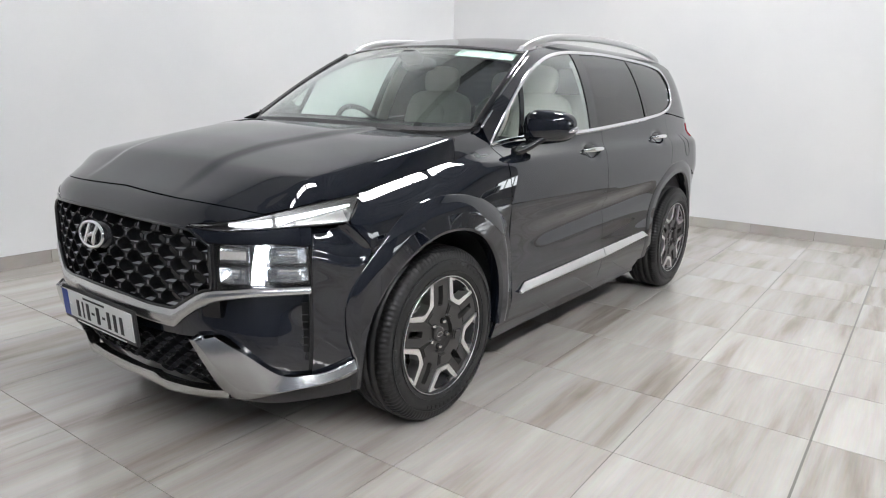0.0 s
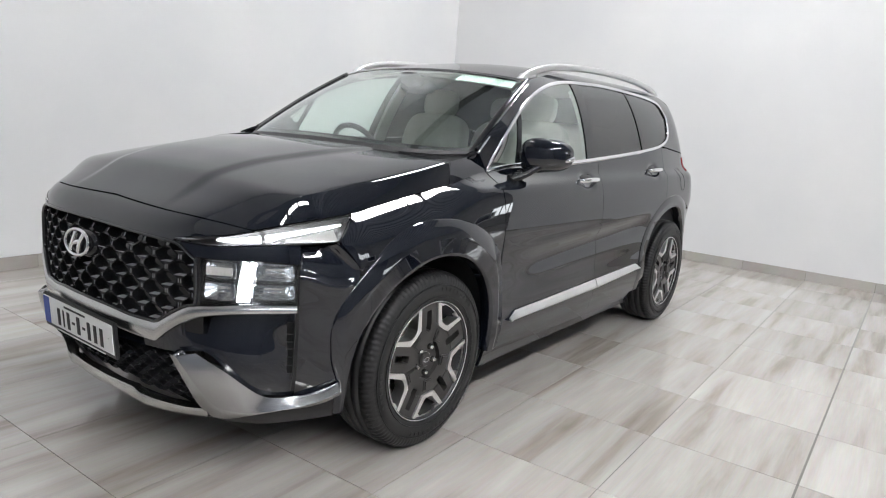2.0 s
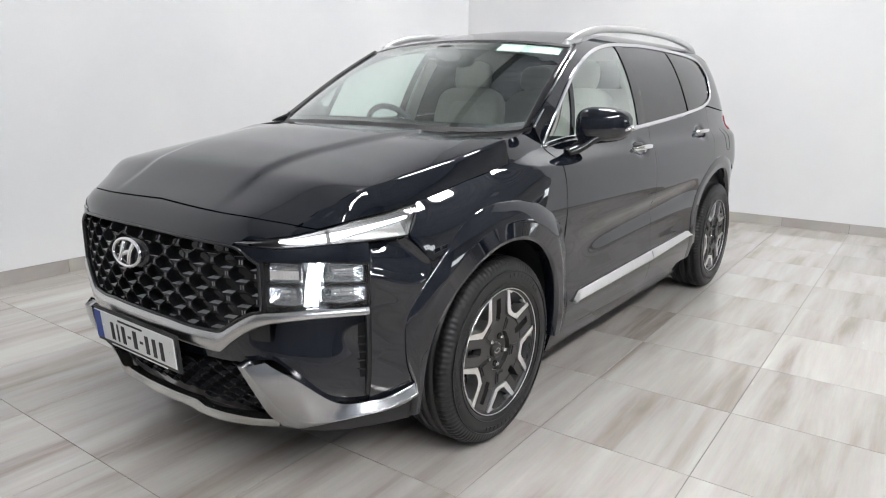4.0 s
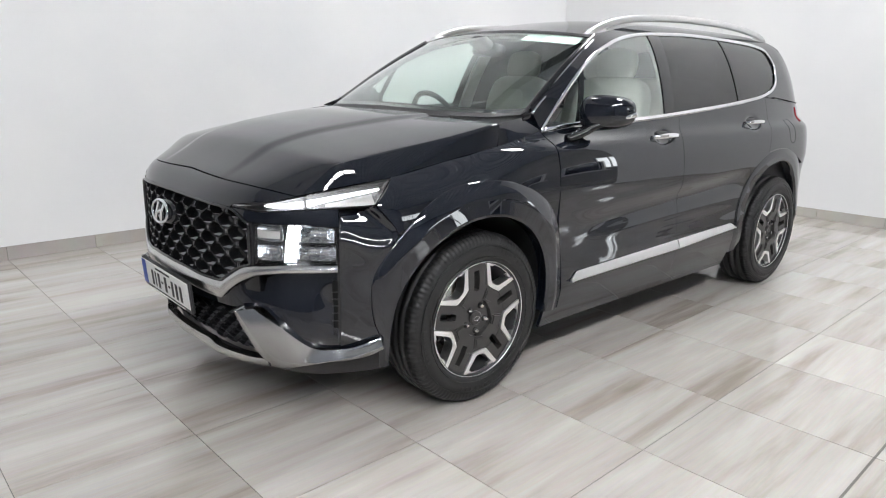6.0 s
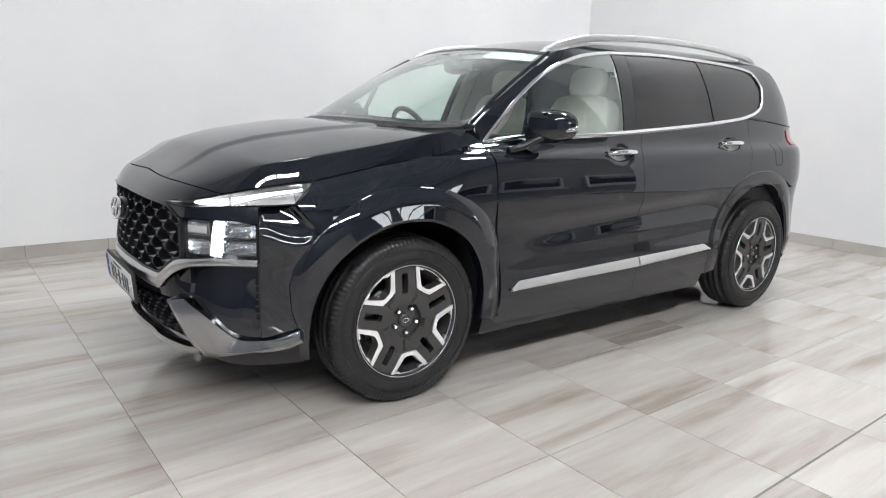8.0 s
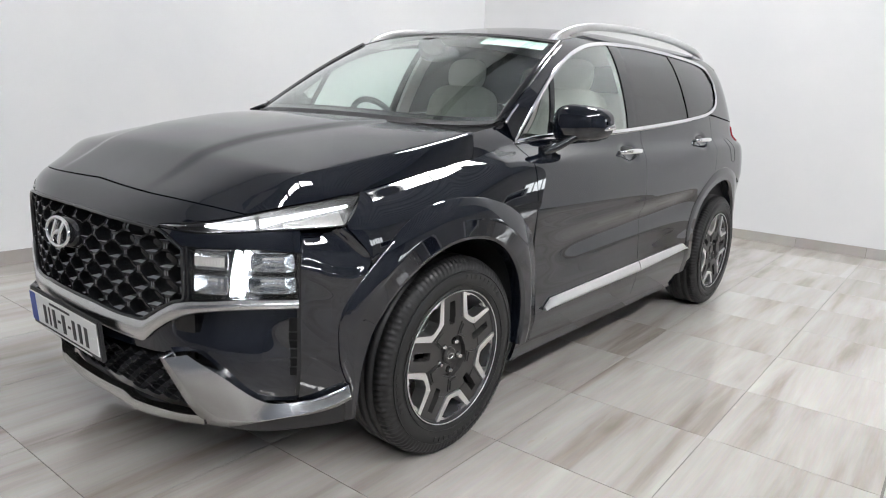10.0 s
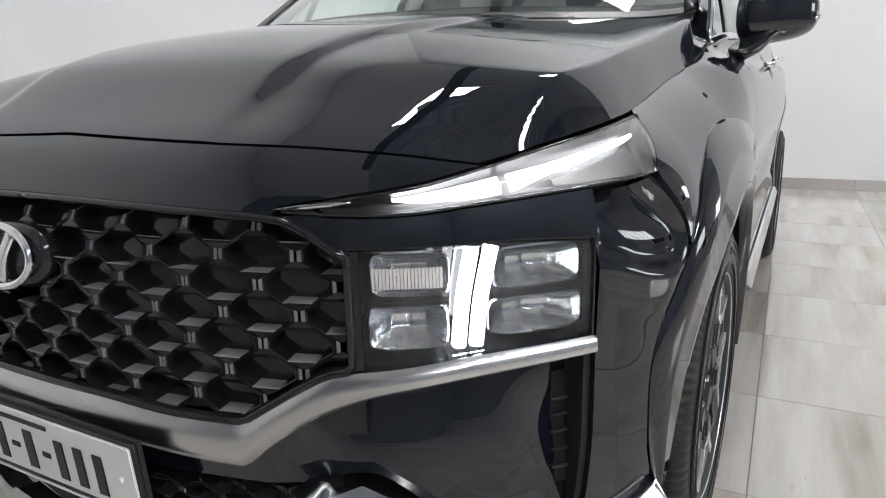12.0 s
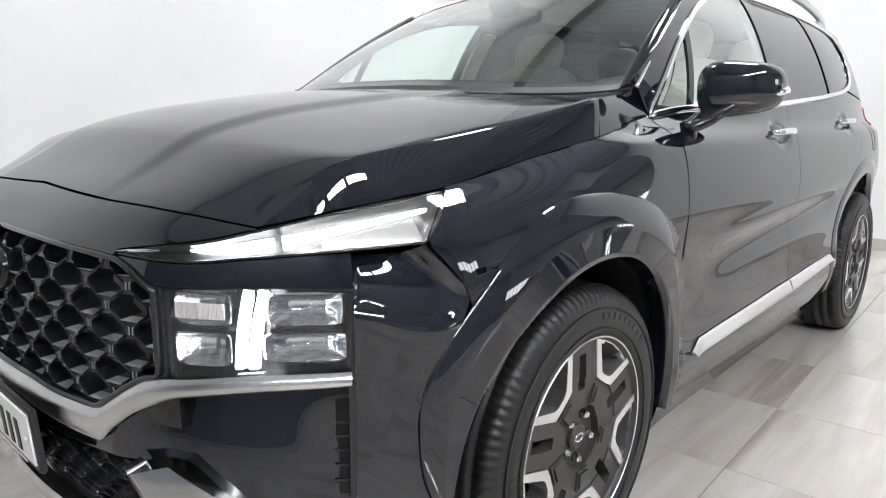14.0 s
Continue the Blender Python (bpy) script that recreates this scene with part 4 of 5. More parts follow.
high = np.where(x < lamp_end[-1, 0], np.interp(x, lamp_end[:, 0], lamp_end[:, 2]), curve(x, WING_TOP))
low = np.minimum(low, high - 0.004)
both("front_wing", left(x[:, None], low[:, None] + (high - low)[:, None] * np.linspace(0, 1, 26)), PAINT, car)

# doors
BELT = [(0.42, 1.120), (0.475, 1.122), (0.7, 1.143), (1.07, 1.150), (1.467, 1.168), (1.987, 1.200), (2.283, 1.222), (2.62, 1.262), (2.80, 1.297), (2.90, 1.342), (2.955, 1.395), (2.975, 1.45)]


def door(name, front, back, n):
    v = np.linspace(0, 1, 64)
    zz = 0.305 + (1.14 - 0.305) * v
    Zg = zz[:, None] + np.zeros((64, n))
    for _ in range(6):
        x0, x1 = curve(Zg[:, 0], front) + 0.002, curve(Zg[:, -1], back) - 0.0015
        X = x0[:, None] + (x1 - x0)[:, None] * np.linspace(0, 1, n)
        Zg = 0.305 + (curve(X, BELT) - 0.008 - 0.305) * v[:, None]
    return panel(name, left(X, Zg), PAINT, car), panel(name, flip(left(X, Zg)), PAINT, car)


ring_t = np.radians(np.linspace(-97, -24, 60))
ring_r = curve(np.degrees(ring_t), REAR_OUT)
ring_x, ring_z = 2.765 + ring_r * np.sin(ring_t), 0.37 + ring_r * np.cos(ring_t)
REAR_SEAM = [(z, float(np.interp(z, ring_z, ring_x))) for z in (0.3, 0.4, 0.5, 0.6, 0.7, 0.76, 0.82, 0.86, 0.885)] + [(0.915, 2.556), (1.036, 2.608), (1.14, 2.655), (1.255, 2.668)]
B_SEAM = [(0.30, 1.525), (0.79, 1.518), (1.033, 1.512), (1.14, 1.555)]
front_doors = door("front_door", [(0.30, 0.523), (0.54, 0.512), (0.72, 0.485), (0.886, 0.470), (1.118, 0.474), (1.14, 0.474)], B_SEAM, 90)
rear_doors = door("rear_door", B_SEAM, REAR_SEAM, 96)
# rear flank and tail
q = np.linspace(0, 1, 60)
w = np.linspace(0, 1, 24)
t = np.radians(np.linspace(-40, 60, 120))
rr = curve(np.degrees(t), REAR_OUT)
ax, az = 2.765 + rr * np.sin(t), 0.37 + rr * np.cos(t)
seam = REAR_SEAM
x0 = np.full(24, 2.6)
for _ in range(12):
    X = x0[:, None] + (3.838 - x0)[:, None] * np.sin(q * np.pi / 2)
    Zl = np.where(X > 3.05, np.interp(X, [3.05, 3.2], [np.interp(3.05, ax, az), 0.80]), np.interp(X, ax, az)) + 0.001
    Zt = np.interp(X, [2.5, 2.62, 3.4, 3.84], [1.24, 1.256, 1.196, 1.19])
    Zg = Zl + (Zt - Zl) * w[:, None]
    x0 = curve(Zg[:, 0], seam) + 0.002
both("rear_flank", left(X, Zg), PAINT, car)
z = np.linspace(0.27, 0.80, 30)
t = np.radians(np.linspace(-10, 97, 200))
rr = curve(np.degrees(t), REAR_OUT)
x0 = np.interp(z, (0.37 + rr * np.cos(t))[::-1], (2.765 + rr * np.sin(t))[::-1])
X = x0[:, None] + (3.838 - x0)[:, None] * np.sin(q * np.pi / 2)
both("rear_bumper", left(X, z[:, None] + 0 * X), PAINT, car)
# fuel flap outline, tail lamp
flap = spline([(2.90, 1.10), (2.99, 1.10), (3.0, 1.06), (2.995, 0.975), (2.96, 0.955), (2.91, 0.975), (2.90, 1.10)], 40)
sweep("fuel_flap_seam", left(flap[:, 0], flap[:, 1], 0.0004), oval(0.002, 0.001, 6), DARK, car, up=(0, -1, 0))
x = np.linspace(3.22, 3.74, 16)
both("tail_lamp", pushed(left(x[:, None], np.linspace(1.085, 1.18, 6)[None] + 0 * x[:, None]), 0.006), RED, car, "red tail lamp")

# sills and bright mouldings
x = np.linspace(0.44, 2.22, 60)
both("sill", left(x[:, None], np.linspace(0.215, 0.300, 8)[None] + 0 * x[:, None], -0.012), PAINT, car, "glossy black sill")
for a, b, lo0, lo1, hi0, hi1 in ((0.583, 1.521, 0.426, 0.437, 0.470, 0.491), (1.531, 2.205, 0.437, 0.466, 0.491, 0.505)):
    x = np.linspace(a, b, 40)
    k = (x - a) / (b - a)
    lo, hi = lo0 + (lo1 - lo0) * k, hi0 + (hi1 - hi0) * k
    if a < 1:
        hi = np.minimum(hi, lo0 + 0.012 + (x - a) * 0.7)
    else:
        hi = np.minimum(hi, lo1 + 0.01 + (b - x) * 0.5)
    w = np.array([0, 0.04, 0.12, 0.2, 0.28, 0.45, 0.65, 0.85, 0.96, 1.0])
    face = np.interp(w, [0, 0.04, 0.2, 0.28, 0.96, 1.0], [0, 0.012, 0.019, 0.019, 0.008, 0])
    P = left(x[:, None], lo[:, None] + (hi - lo)[:, None] * w)
    both("sill_moulding", pushed(P, 0.003 + face[None] + 0 * P[..., 0]), MOULDING, car, "silver moulding along the door", 0.006)

# cabin sides: pillars and roof edge round the windows
WIN_TOP = [(0.475, 1.130), (0.70, 1.319), (0.92, 1.458), (1.16, 1.545), (1.41, 1.586), (1.67, 1.601), (2.0, 1.609), (2.23, 1.608), (2.51, 1.597), (2.80, 1.578), (2.90, 1.562), (2.955, 1.528), (2.975, 1.46)]
inner = spline([(0.475, 1.124), (0.70, 1.319), (0.92, 1.458), (1.16, 1.545), (1.41, 1.586), (1.67, 1.601), (2.0, 1.609), (2.51, 1.597), (2.80, 1.578), (2.93, 1.545), (2.975, 1.455), (2.88, 1.33), (2.66, 1.265)], 140)
outer = spline([(0.43, 1.222), (0.60, 1.325), (0.83, 1.463), (1.02, 1.562), (1.40, 1.632), (1.70, 1.650), (2.0, 1.657), (2.55, 1.650), (3.0, 1.625), (3.22, 1.57), (3.30, 1.46), (3.36, 1.33), (3.40, 1.20)], 140)
w = np.linspace(0, 1, 12)
G = inner[:, None] + (outer - inner)[:, None] * w[None, :, None]
both("body_side_frame", cabin(G[..., 0], G[..., 1]), PAINT, car, "glossy black pillars and roof edge")
# bright surround of the side windows
low = spline([(2.975, 1.455), (2.88, 1.33), (2.66, 1.265), (2.283, 1.226), (1.987, 1.204), (1.467, 1.172), (1.07, 1.155), (0.70, 1.147), (0.475, 1.124)], 90)
high = spline([(0.475, 1.124), (0.70, 1.319), (0.92, 1.458), (1.16, 1.545), (1.41, 1.586), (1.67, 1.601), (2.0, 1.609), (2.51, 1.597), (2.80, 1.578), (2.93, 1.545), (2.975, 1.455)], 110)
loop = np.concatenate([high[:-1], low[:-1]])
for sgn in (1, -1):
    L = cabin(loop[:, 0], loop[:, 1], 0.002) * (1, sgn, 1)
    sweep("window_surround", L, oval(0.010, 0.006, 10, 3), CHROME, car, "bright chrome window surround", up=(0, -sgn, 0.35), closed=True)

# side windows


def pane(name, xl, xr, mat, n=24):
    v = np.linspace(0.01, 0.985, 18)[:, None]
    k = np.linspace(0, 1, n)[None]
    X = (xl[0] + (xl[1] - xl[0]) * v) * (1 - k) + (xr[0] + (xr[1] - xr[0]) * v) * k
    zb, zt = curve(X, BELT), curve(X, WIN_TOP)
    P = cabin(X, zb + (zt - zb) * v, -0.006)
    for Q in (P, flip(P)):
        panel(name, Q, mat, car, deep=0.004).visible_shadow = False


pane("quarter_light", (0.485, 0.735), (0.705, 0.80), GLASS, 10)
pane("front_window", (0.725, 0.83), (1.425, 1.505), GLASS)
pane("rear_window", (1.515, 1.605), (2.28, 2.30), TINT)
pane("rear_quarter_window", (2.305, 2.325), (2.972, 2.972), TINT)
v = np.linspace(0, 1, 12)[:, None]
for (a0, a1), (b0, b1) in (((0.700, 0.795), (0.728, 0.835)), ((1.420, 1.500), (1.518, 1.610)), ((2.278, 2.300), (2.306, 2.326))):
    X = (a0 + (a1 - a0) * v) * (1 - np.linspace(0, 1, 5)) + (b0 + (b1 - b0) * v) * np.linspace(0, 1, 5)
    zb, zt = curve(X, BELT), curve(X, WIN_TOP)
    both("window_pillar", cabin(X, zb + (zt - zb) * v, -0.001), GLOSS, car, "gloss black window pillar", 0.012)

# roof, windscreen, tailgate glass
edge = spline([(1.02, 1.562), (1.40, 1.632), (1.70, 1.650), (2.0, 1.657), (2.55, 1.650), (3.0, 1.625), (3.22, 1.57)], 60)
ye = glass_half(edge[:, 0], edge[:, 1])
k = np.linspace(-1, 1, 41)
fore = np.linspace(1, 0, 60)[:, None] ** 3
R = np.stack([edge[:, :1] - 0.095 * (1 - k[None] ** 2) * fore, ye[:, None] * k, edge[:, 1:] + 0.042 * (1 - np.abs(k[None]) ** 2.2) + 0 * k], -1)
panel("roof", R, GLOSS, car, "gloss black glass roof", 0.02)
top, base = R[0], np.stack([0.43 - 0.31 * (1 - np.abs(k) ** 3), 0.80 * k, 1.165 + 0.028 * (1 - k**2) + 0.034 * np.abs(k) ** 8], -1)
base[:, 1] *= glass_half(0.43, 1.215) / 0.80
v = np.linspace(0, 1, 30)
S = base[None] + (top - base)[None] * v[:, None, None]
S[..., 2] += 0.028 * np.sin(np.pi * v)[:, None] * (1 - 0.4 * k[None] ** 2)
S[..., 1] *= 1 + 0 * v[:, None]
for i in range(30):
    S[i, :, 1] = np.clip(S[i, :, 1], -glass_half(S[i, 0, 0], S[i, 0, 2]), glass_half(S[i, 0, 0], S[i, 0, 2]))
screen = panel("windscreen", S[1:-1], GLASS, car, "clear windscreen", 0.005)
screen.visible_shadow = False
# black band round the glass
for a, b in ((S[0:2], None), (S[-2:], None)):
    panel("screen_border", pushed(a, 0.001), TRIM, car, deep=0.006)
both("screen_border", pushed(np.stack([S[:, 0], 0.7 * S[:, 0] + 0.3 * S[:, 1], 0.3 * S[:, 0] + 0.7 * S[:, 1]], 1), np.array([0.005, 0.014, 0.002])[None] + np.zeros((30, 3))), GLOSS, car, deep=0.004)
# bright strip along the screen edge
L = S[0:28, 0] + np.array([0.002, -0.010, 0.0])
for sgn in (1, -1):
    sweep("screen_strip", L * (1, sgn, 1), oval(0.006, 0.004, 8), CHROME, car, up=(-0.3, -0.8 * sgn, 0.5))
tail = np.stack([np.stack([np.full(41, 3.40), 0.72 * k, np.full(41, 1.20)], -1), R[-1]], 0)
T = tail[:1] + (tail[1:] - tail[:1]) * np.linspace(0, 1, 8)[:, None, None]
panel("tailgate_glass", T, TINT, car, deep=0.005)
# tailgate shelf from the glass down to the rounded tail
xs = np.linspace(3.40, 3.838, 200)
half = flank(xs, 1.19)
rim_y = half[0] * k
rim_x = np.interp(-np.abs(rim_y), -half, xs)
rear_rim = np.stack([rim_x, rim_y, 1.192 + 0 * k], -1)
G = T[0][None] + (rear_rim - T[0])[None] * np.linspace(0, 1, 8)[:, None, None]
G[..., 2] += 0.012 * np.sin(np.pi * np.linspace(0, 1, 8))[:, None]
panel("tailgate", G, PAINT, car, deep=0.01, out=(0, 0, 1))
# cowl between bonnet and screen
front_edge = np.stack([np.minimum(curve(np.abs(k), [(0, 0.09), (0.5, 0.147), (0.8, 0.19), (1, 0.212)]) + 0.006, 0.30), 0.77 * k, 0 * k], -1)
front_edge[:, 2] = bonnet_top(front_edge[:, 0], np.abs(front_edge[:, 1])) - 0.014
C = front_edge[None] + (S[2] - front_edge)[None] * np.linspace(0, 1, 8)[:, None, None]
C[1:-1, :, 2] -= 0.028
panel("cowl", C, TRIM, car, deep=0.02, out=(0, 0, 1))


def wiper(points):
    w = new("wiper")
    w.parent = car
    line = spline(points, 30)
    sweep("blade", line + np.array([0, 0, 0.002]), [(-0.005, 0), (0.005, 0), (0.002, 0.009), (-0.002, 0.009)], RUBBER, w, up=(-0.4, 0, 0.9))
    sweep("arm", line[12:] + np.array([-0.018, 0, 0.006]), oval(0.006, 0.004, 8), TRIM, w, up=(-0.4, 0, 0.9))


def on_screen(u, v):
    """A point on the windscreen, u across (+1 the car's right), v up."""
    i = np.clip(v * 29, 0, 28.999)
    row = S[int(i)] * (1 - i % 1) + S[int(i) + 1] * (i % 1)
    return np.array([np.interp(u, k, row[:, c]) for c in range(3)]) + np.array([-0.03, 0, -0.010])


wiper([on_screen(0.62, 0.02), on_screen(0.3, 0.005), on_screen(-0.05, 0.0)])
wiper([on_screen(-0.02, 0.02), on_screen(-0.35, 0.01), on_screen(-0.68, 0.0)])

# black edge along the car's right of the screen, spreading towards the bonnet corner
L = np.concatenate([[S[0, -1] + np.array([-0.10, 0.012, -0.022])], S[0:28:3, -1]]) + np.array([0.0, 0.006, 0.002])
# Added on one side: thickens the pillar, its foot paints a dark reflection.
sweep("pillar_dark_edge", spline(L, 40), oval(0.016, 0.007, 10), GLOSS, car, up=(-0.3, 0.7, 0.6), scale=curve(np.linspace(0, 1, 40), [(0, 0.25), (0.12, 1.5), (0.3, 1.2), (1, 0.7)]))

# roof rails
for sgn in (1, -1):
    pts = spline([(1.015, -0.598, 1.556), (1.10, -0.612, 1.605), (1.25, -0.618, 1.646), (1.45, -0.622, 1.672), (1.9, -0.622, 1.694), (2.4, -0.615, 1.692), (2.8, -0.600, 1.668), (3.0, -0.585, 1.64), (3.07, -0.575, 1.615)], 70) * (1, sgn, 1)
    sweep("roof_rail", pts, oval(0.015, 0.019, 12, 3), RAIL, car, "satin silver roof rail", up=(0, 0, 1))
    for fore_end in (True, False):
        p = np.array((1.11, -0.604, 1.575) if fore_end else (2.95, -0.575, 1.62)) * (1, sgn, 1)
        pillow("rail_foot", (0.16, 0.045, 0.06), p, RAIL, car, 4, n=12)


# door mirrors and handles


def door_mirror(sgn):
    m = new("door_mirror")
    m.parent = car
    m["label"] = "glossy black door mirror with bright indicator strip"
    n = 30
    uu, vv = np.linspace(-np.pi, np.pi, 2 * n, endpoint=False), np.linspace(-np.pi / 2, np.pi / 2, n)
    Ug, Vg = np.meshgrid(uu, vv, indexing="ij")
    pw = lambda a, e: np.sign(a) * np.abs(a) ** (2 / e)
    X, Yg, Zg = pw(np.cos(Vg), 2.8) * pw(np.cos(Ug), 2.8), pw(np.cos(Vg), 3.2) * pw(np.sin(Ug), 3.2), pw(np.sin(Vg), 3.0)
    # taller inboard, tapering and swept back outboard; flat rear
    Q = np.stack([0.775 + 0.085 * np.where(X > 0, X * 0.55, X) - 0.045 * Yg, -0.945 + 0.106 * Yg, 1.203 + 0.078 * Zg * (1 + 0.16 * Yg) - 0.004 * Yg], -1)
    bm = bmesh.new()
    vs = [[bm.verts.new(p * np.array((1, sgn, 1))) for p in row] for row in Q]
    for i in range(2 * n):
        j = (i + 1) % (2 * n)
        for c in range(n - 1):
            bm.faces.new((vs[i][c], vs[j][c], vs[j][c + 1], vs[i][c + 1]))
    bmesh.ops.remove_doubles(bm, verts=bm.verts[:], dist=1e-5)
    part("shell", bm, PAINT, m)
    arm = spline([(0.60, -0.845, 1.085), (0.645, -0.875, 1.105), (0.70, -0.90, 1.135), (0.75, -0.93, 1.16)], 14) * (1, sgn, 1)
    sweep("foot", arm, oval(0.045, 0.018, 12, 3), GLOSS, m, up=(0, 0, 1))
    strip = spline([(0.700, -0.905, 1.168), (0.706, -0.95, 1.171), (0.735, -1.005, 1.180), (0.785, -1.043, 1.190), (0.835, -1.050, 1.198)], 30) * (1, sgn, 1)
    sweep("indicator", strip, oval(0.005, 0.004, 8), CHROME, m, "bright indicator strip", up=(-0.7, -0.7 * sgn, 0), scale=np.linspace(0.5, 2.6, 30))
    G = np.stack([np.stack([np.full(8, 0.832), np.linspace(-0.875, -1.02, 8), np.full(8, zz)], -1) for zz in np.linspace(1.155, 1.25, 6)], 0) * (1, sgn, 1)
    panel("mirror_glass", G, CHROME, m, deep=0.004, out=(1, 0, 0))


def handle(hx0, hx1, hz, sgn, doors):
    x = np.linspace(hx0, hx1, 26)
    k = (x - hx0) / (hx1 - hx0)
    line = np.stack([x, -(side_half(x, hz) + 0.012 + 0.022 * np.sin(np.pi * np.clip(k, 0, 1)) ** 0.6), hz + 0.006 * np.sin(np.pi * k)], -1) * (1, sgn, 1)
    line[0, 1] += 0.02 * sgn
    line[-1, 1] += 0.02 * sgn
    d = doors[0 if sgn > 0 else 1]
    mid = (hx0 + hx1) / 2
    # Dark disc set in the cup paints its shade behind the handle.
    pillow("handle_cup_shade", (0.165, 0.016, 0.066), (mid, -sgn * (float(flank(mid, hz - 0.006)) - 0.001), hz - 0.006), GLOSS, d, 2.6, n=14, label="dark disc painted as shade in the cup behind the handle")
    sweep("door_handle", line, oval(0.013, 0.007, 10, 3), CHROME, d, "chrome door handle", up=(0, -sgn, 0), scale=0.55 + 0.45 * np.sin(np.pi * k) ** 0.5)


for sgn in (1, -1):
    door_mirror(sgn)
    handle(1.225, 1.462, 1.068, sgn, front_doors)
    handle(2.295, 2.53, 1.104, sgn, rear_doors)

# sticker behind the screen
q = np.linspace(-0.92, -0.47, 12)
St = np.stack([np.stack([np.interp(q, k, S[i, :, 0]), np.interp(q, k, S[i, :, 1]), np.interp(q, k, S[i, :, 2])], -1) for i in (25, 26, 27, 28)], 0)
panel("sticker", pushed(St, -0.012), PAPER, car, "pale paper sales sticker", 0.001)

# ---- wheels ----


def polar(a, r):
    return (r * math.sin(math.radians(a)), r * math.cos(math.radians(a)))


def tyre(parent):
    w = 0.1175
    prof = [(-w + 0.012, 0.249), (-w + 0.004, 0.266), (-w, 0.29), (-w + 0.001, 0.312), (-w + 0.006, 0.318), (-w + 0.006, 0.335), (-w + 0.012, 0.350), (-w + 0.024, 0.361)]
    for g in (-0.062, -0.022, 0.022, 0.062):
        prof += [(g - 0.006, 0.3695), (g - 0.005, 0.361), (g + 0.005, 0.361), (g + 0.006, 0.3695)]
    prof += [(-y, r) for y, r in prof[:8][::-1]]
    n = 432
    shoulder = {5, 6, 7, 8, 23, 24, 25, 26}

    def radius(i, k, r):
        return r - (0.006 if (k in shoulder and i % 4 == 0) else 0.0)
    lathe("tyre", prof, RUBBER, parent, n, "black road tyre with grooved tread", True, radius)
    # raised bars where the maker's letters stand
    for start, count in ((150, 11), (10, 9), (250, 6)):
        for k in range(count):
            a = start + 5.2 * k
            prism("raised_mark", [polar(a, 0.293), polar(a + 2.6, 0.293), polar(a + 2.6, 0.309), polar(a, 0.309)], -w - 0.0012, -w + 0.003, RUBBER, parent)
    for r in (0.272, 0.320):
        t = np.linspace(0, 2 * np.pi, 96, endpoint=False)
        sweep("raised_ring", np.stack([r * np.sin(t), np.full(96, -w + 0.0015), r * np.cos(t)], 1), oval(0.002, 0.003, 6), RUBBER, parent, up=(0, -1, 0), closed=True)


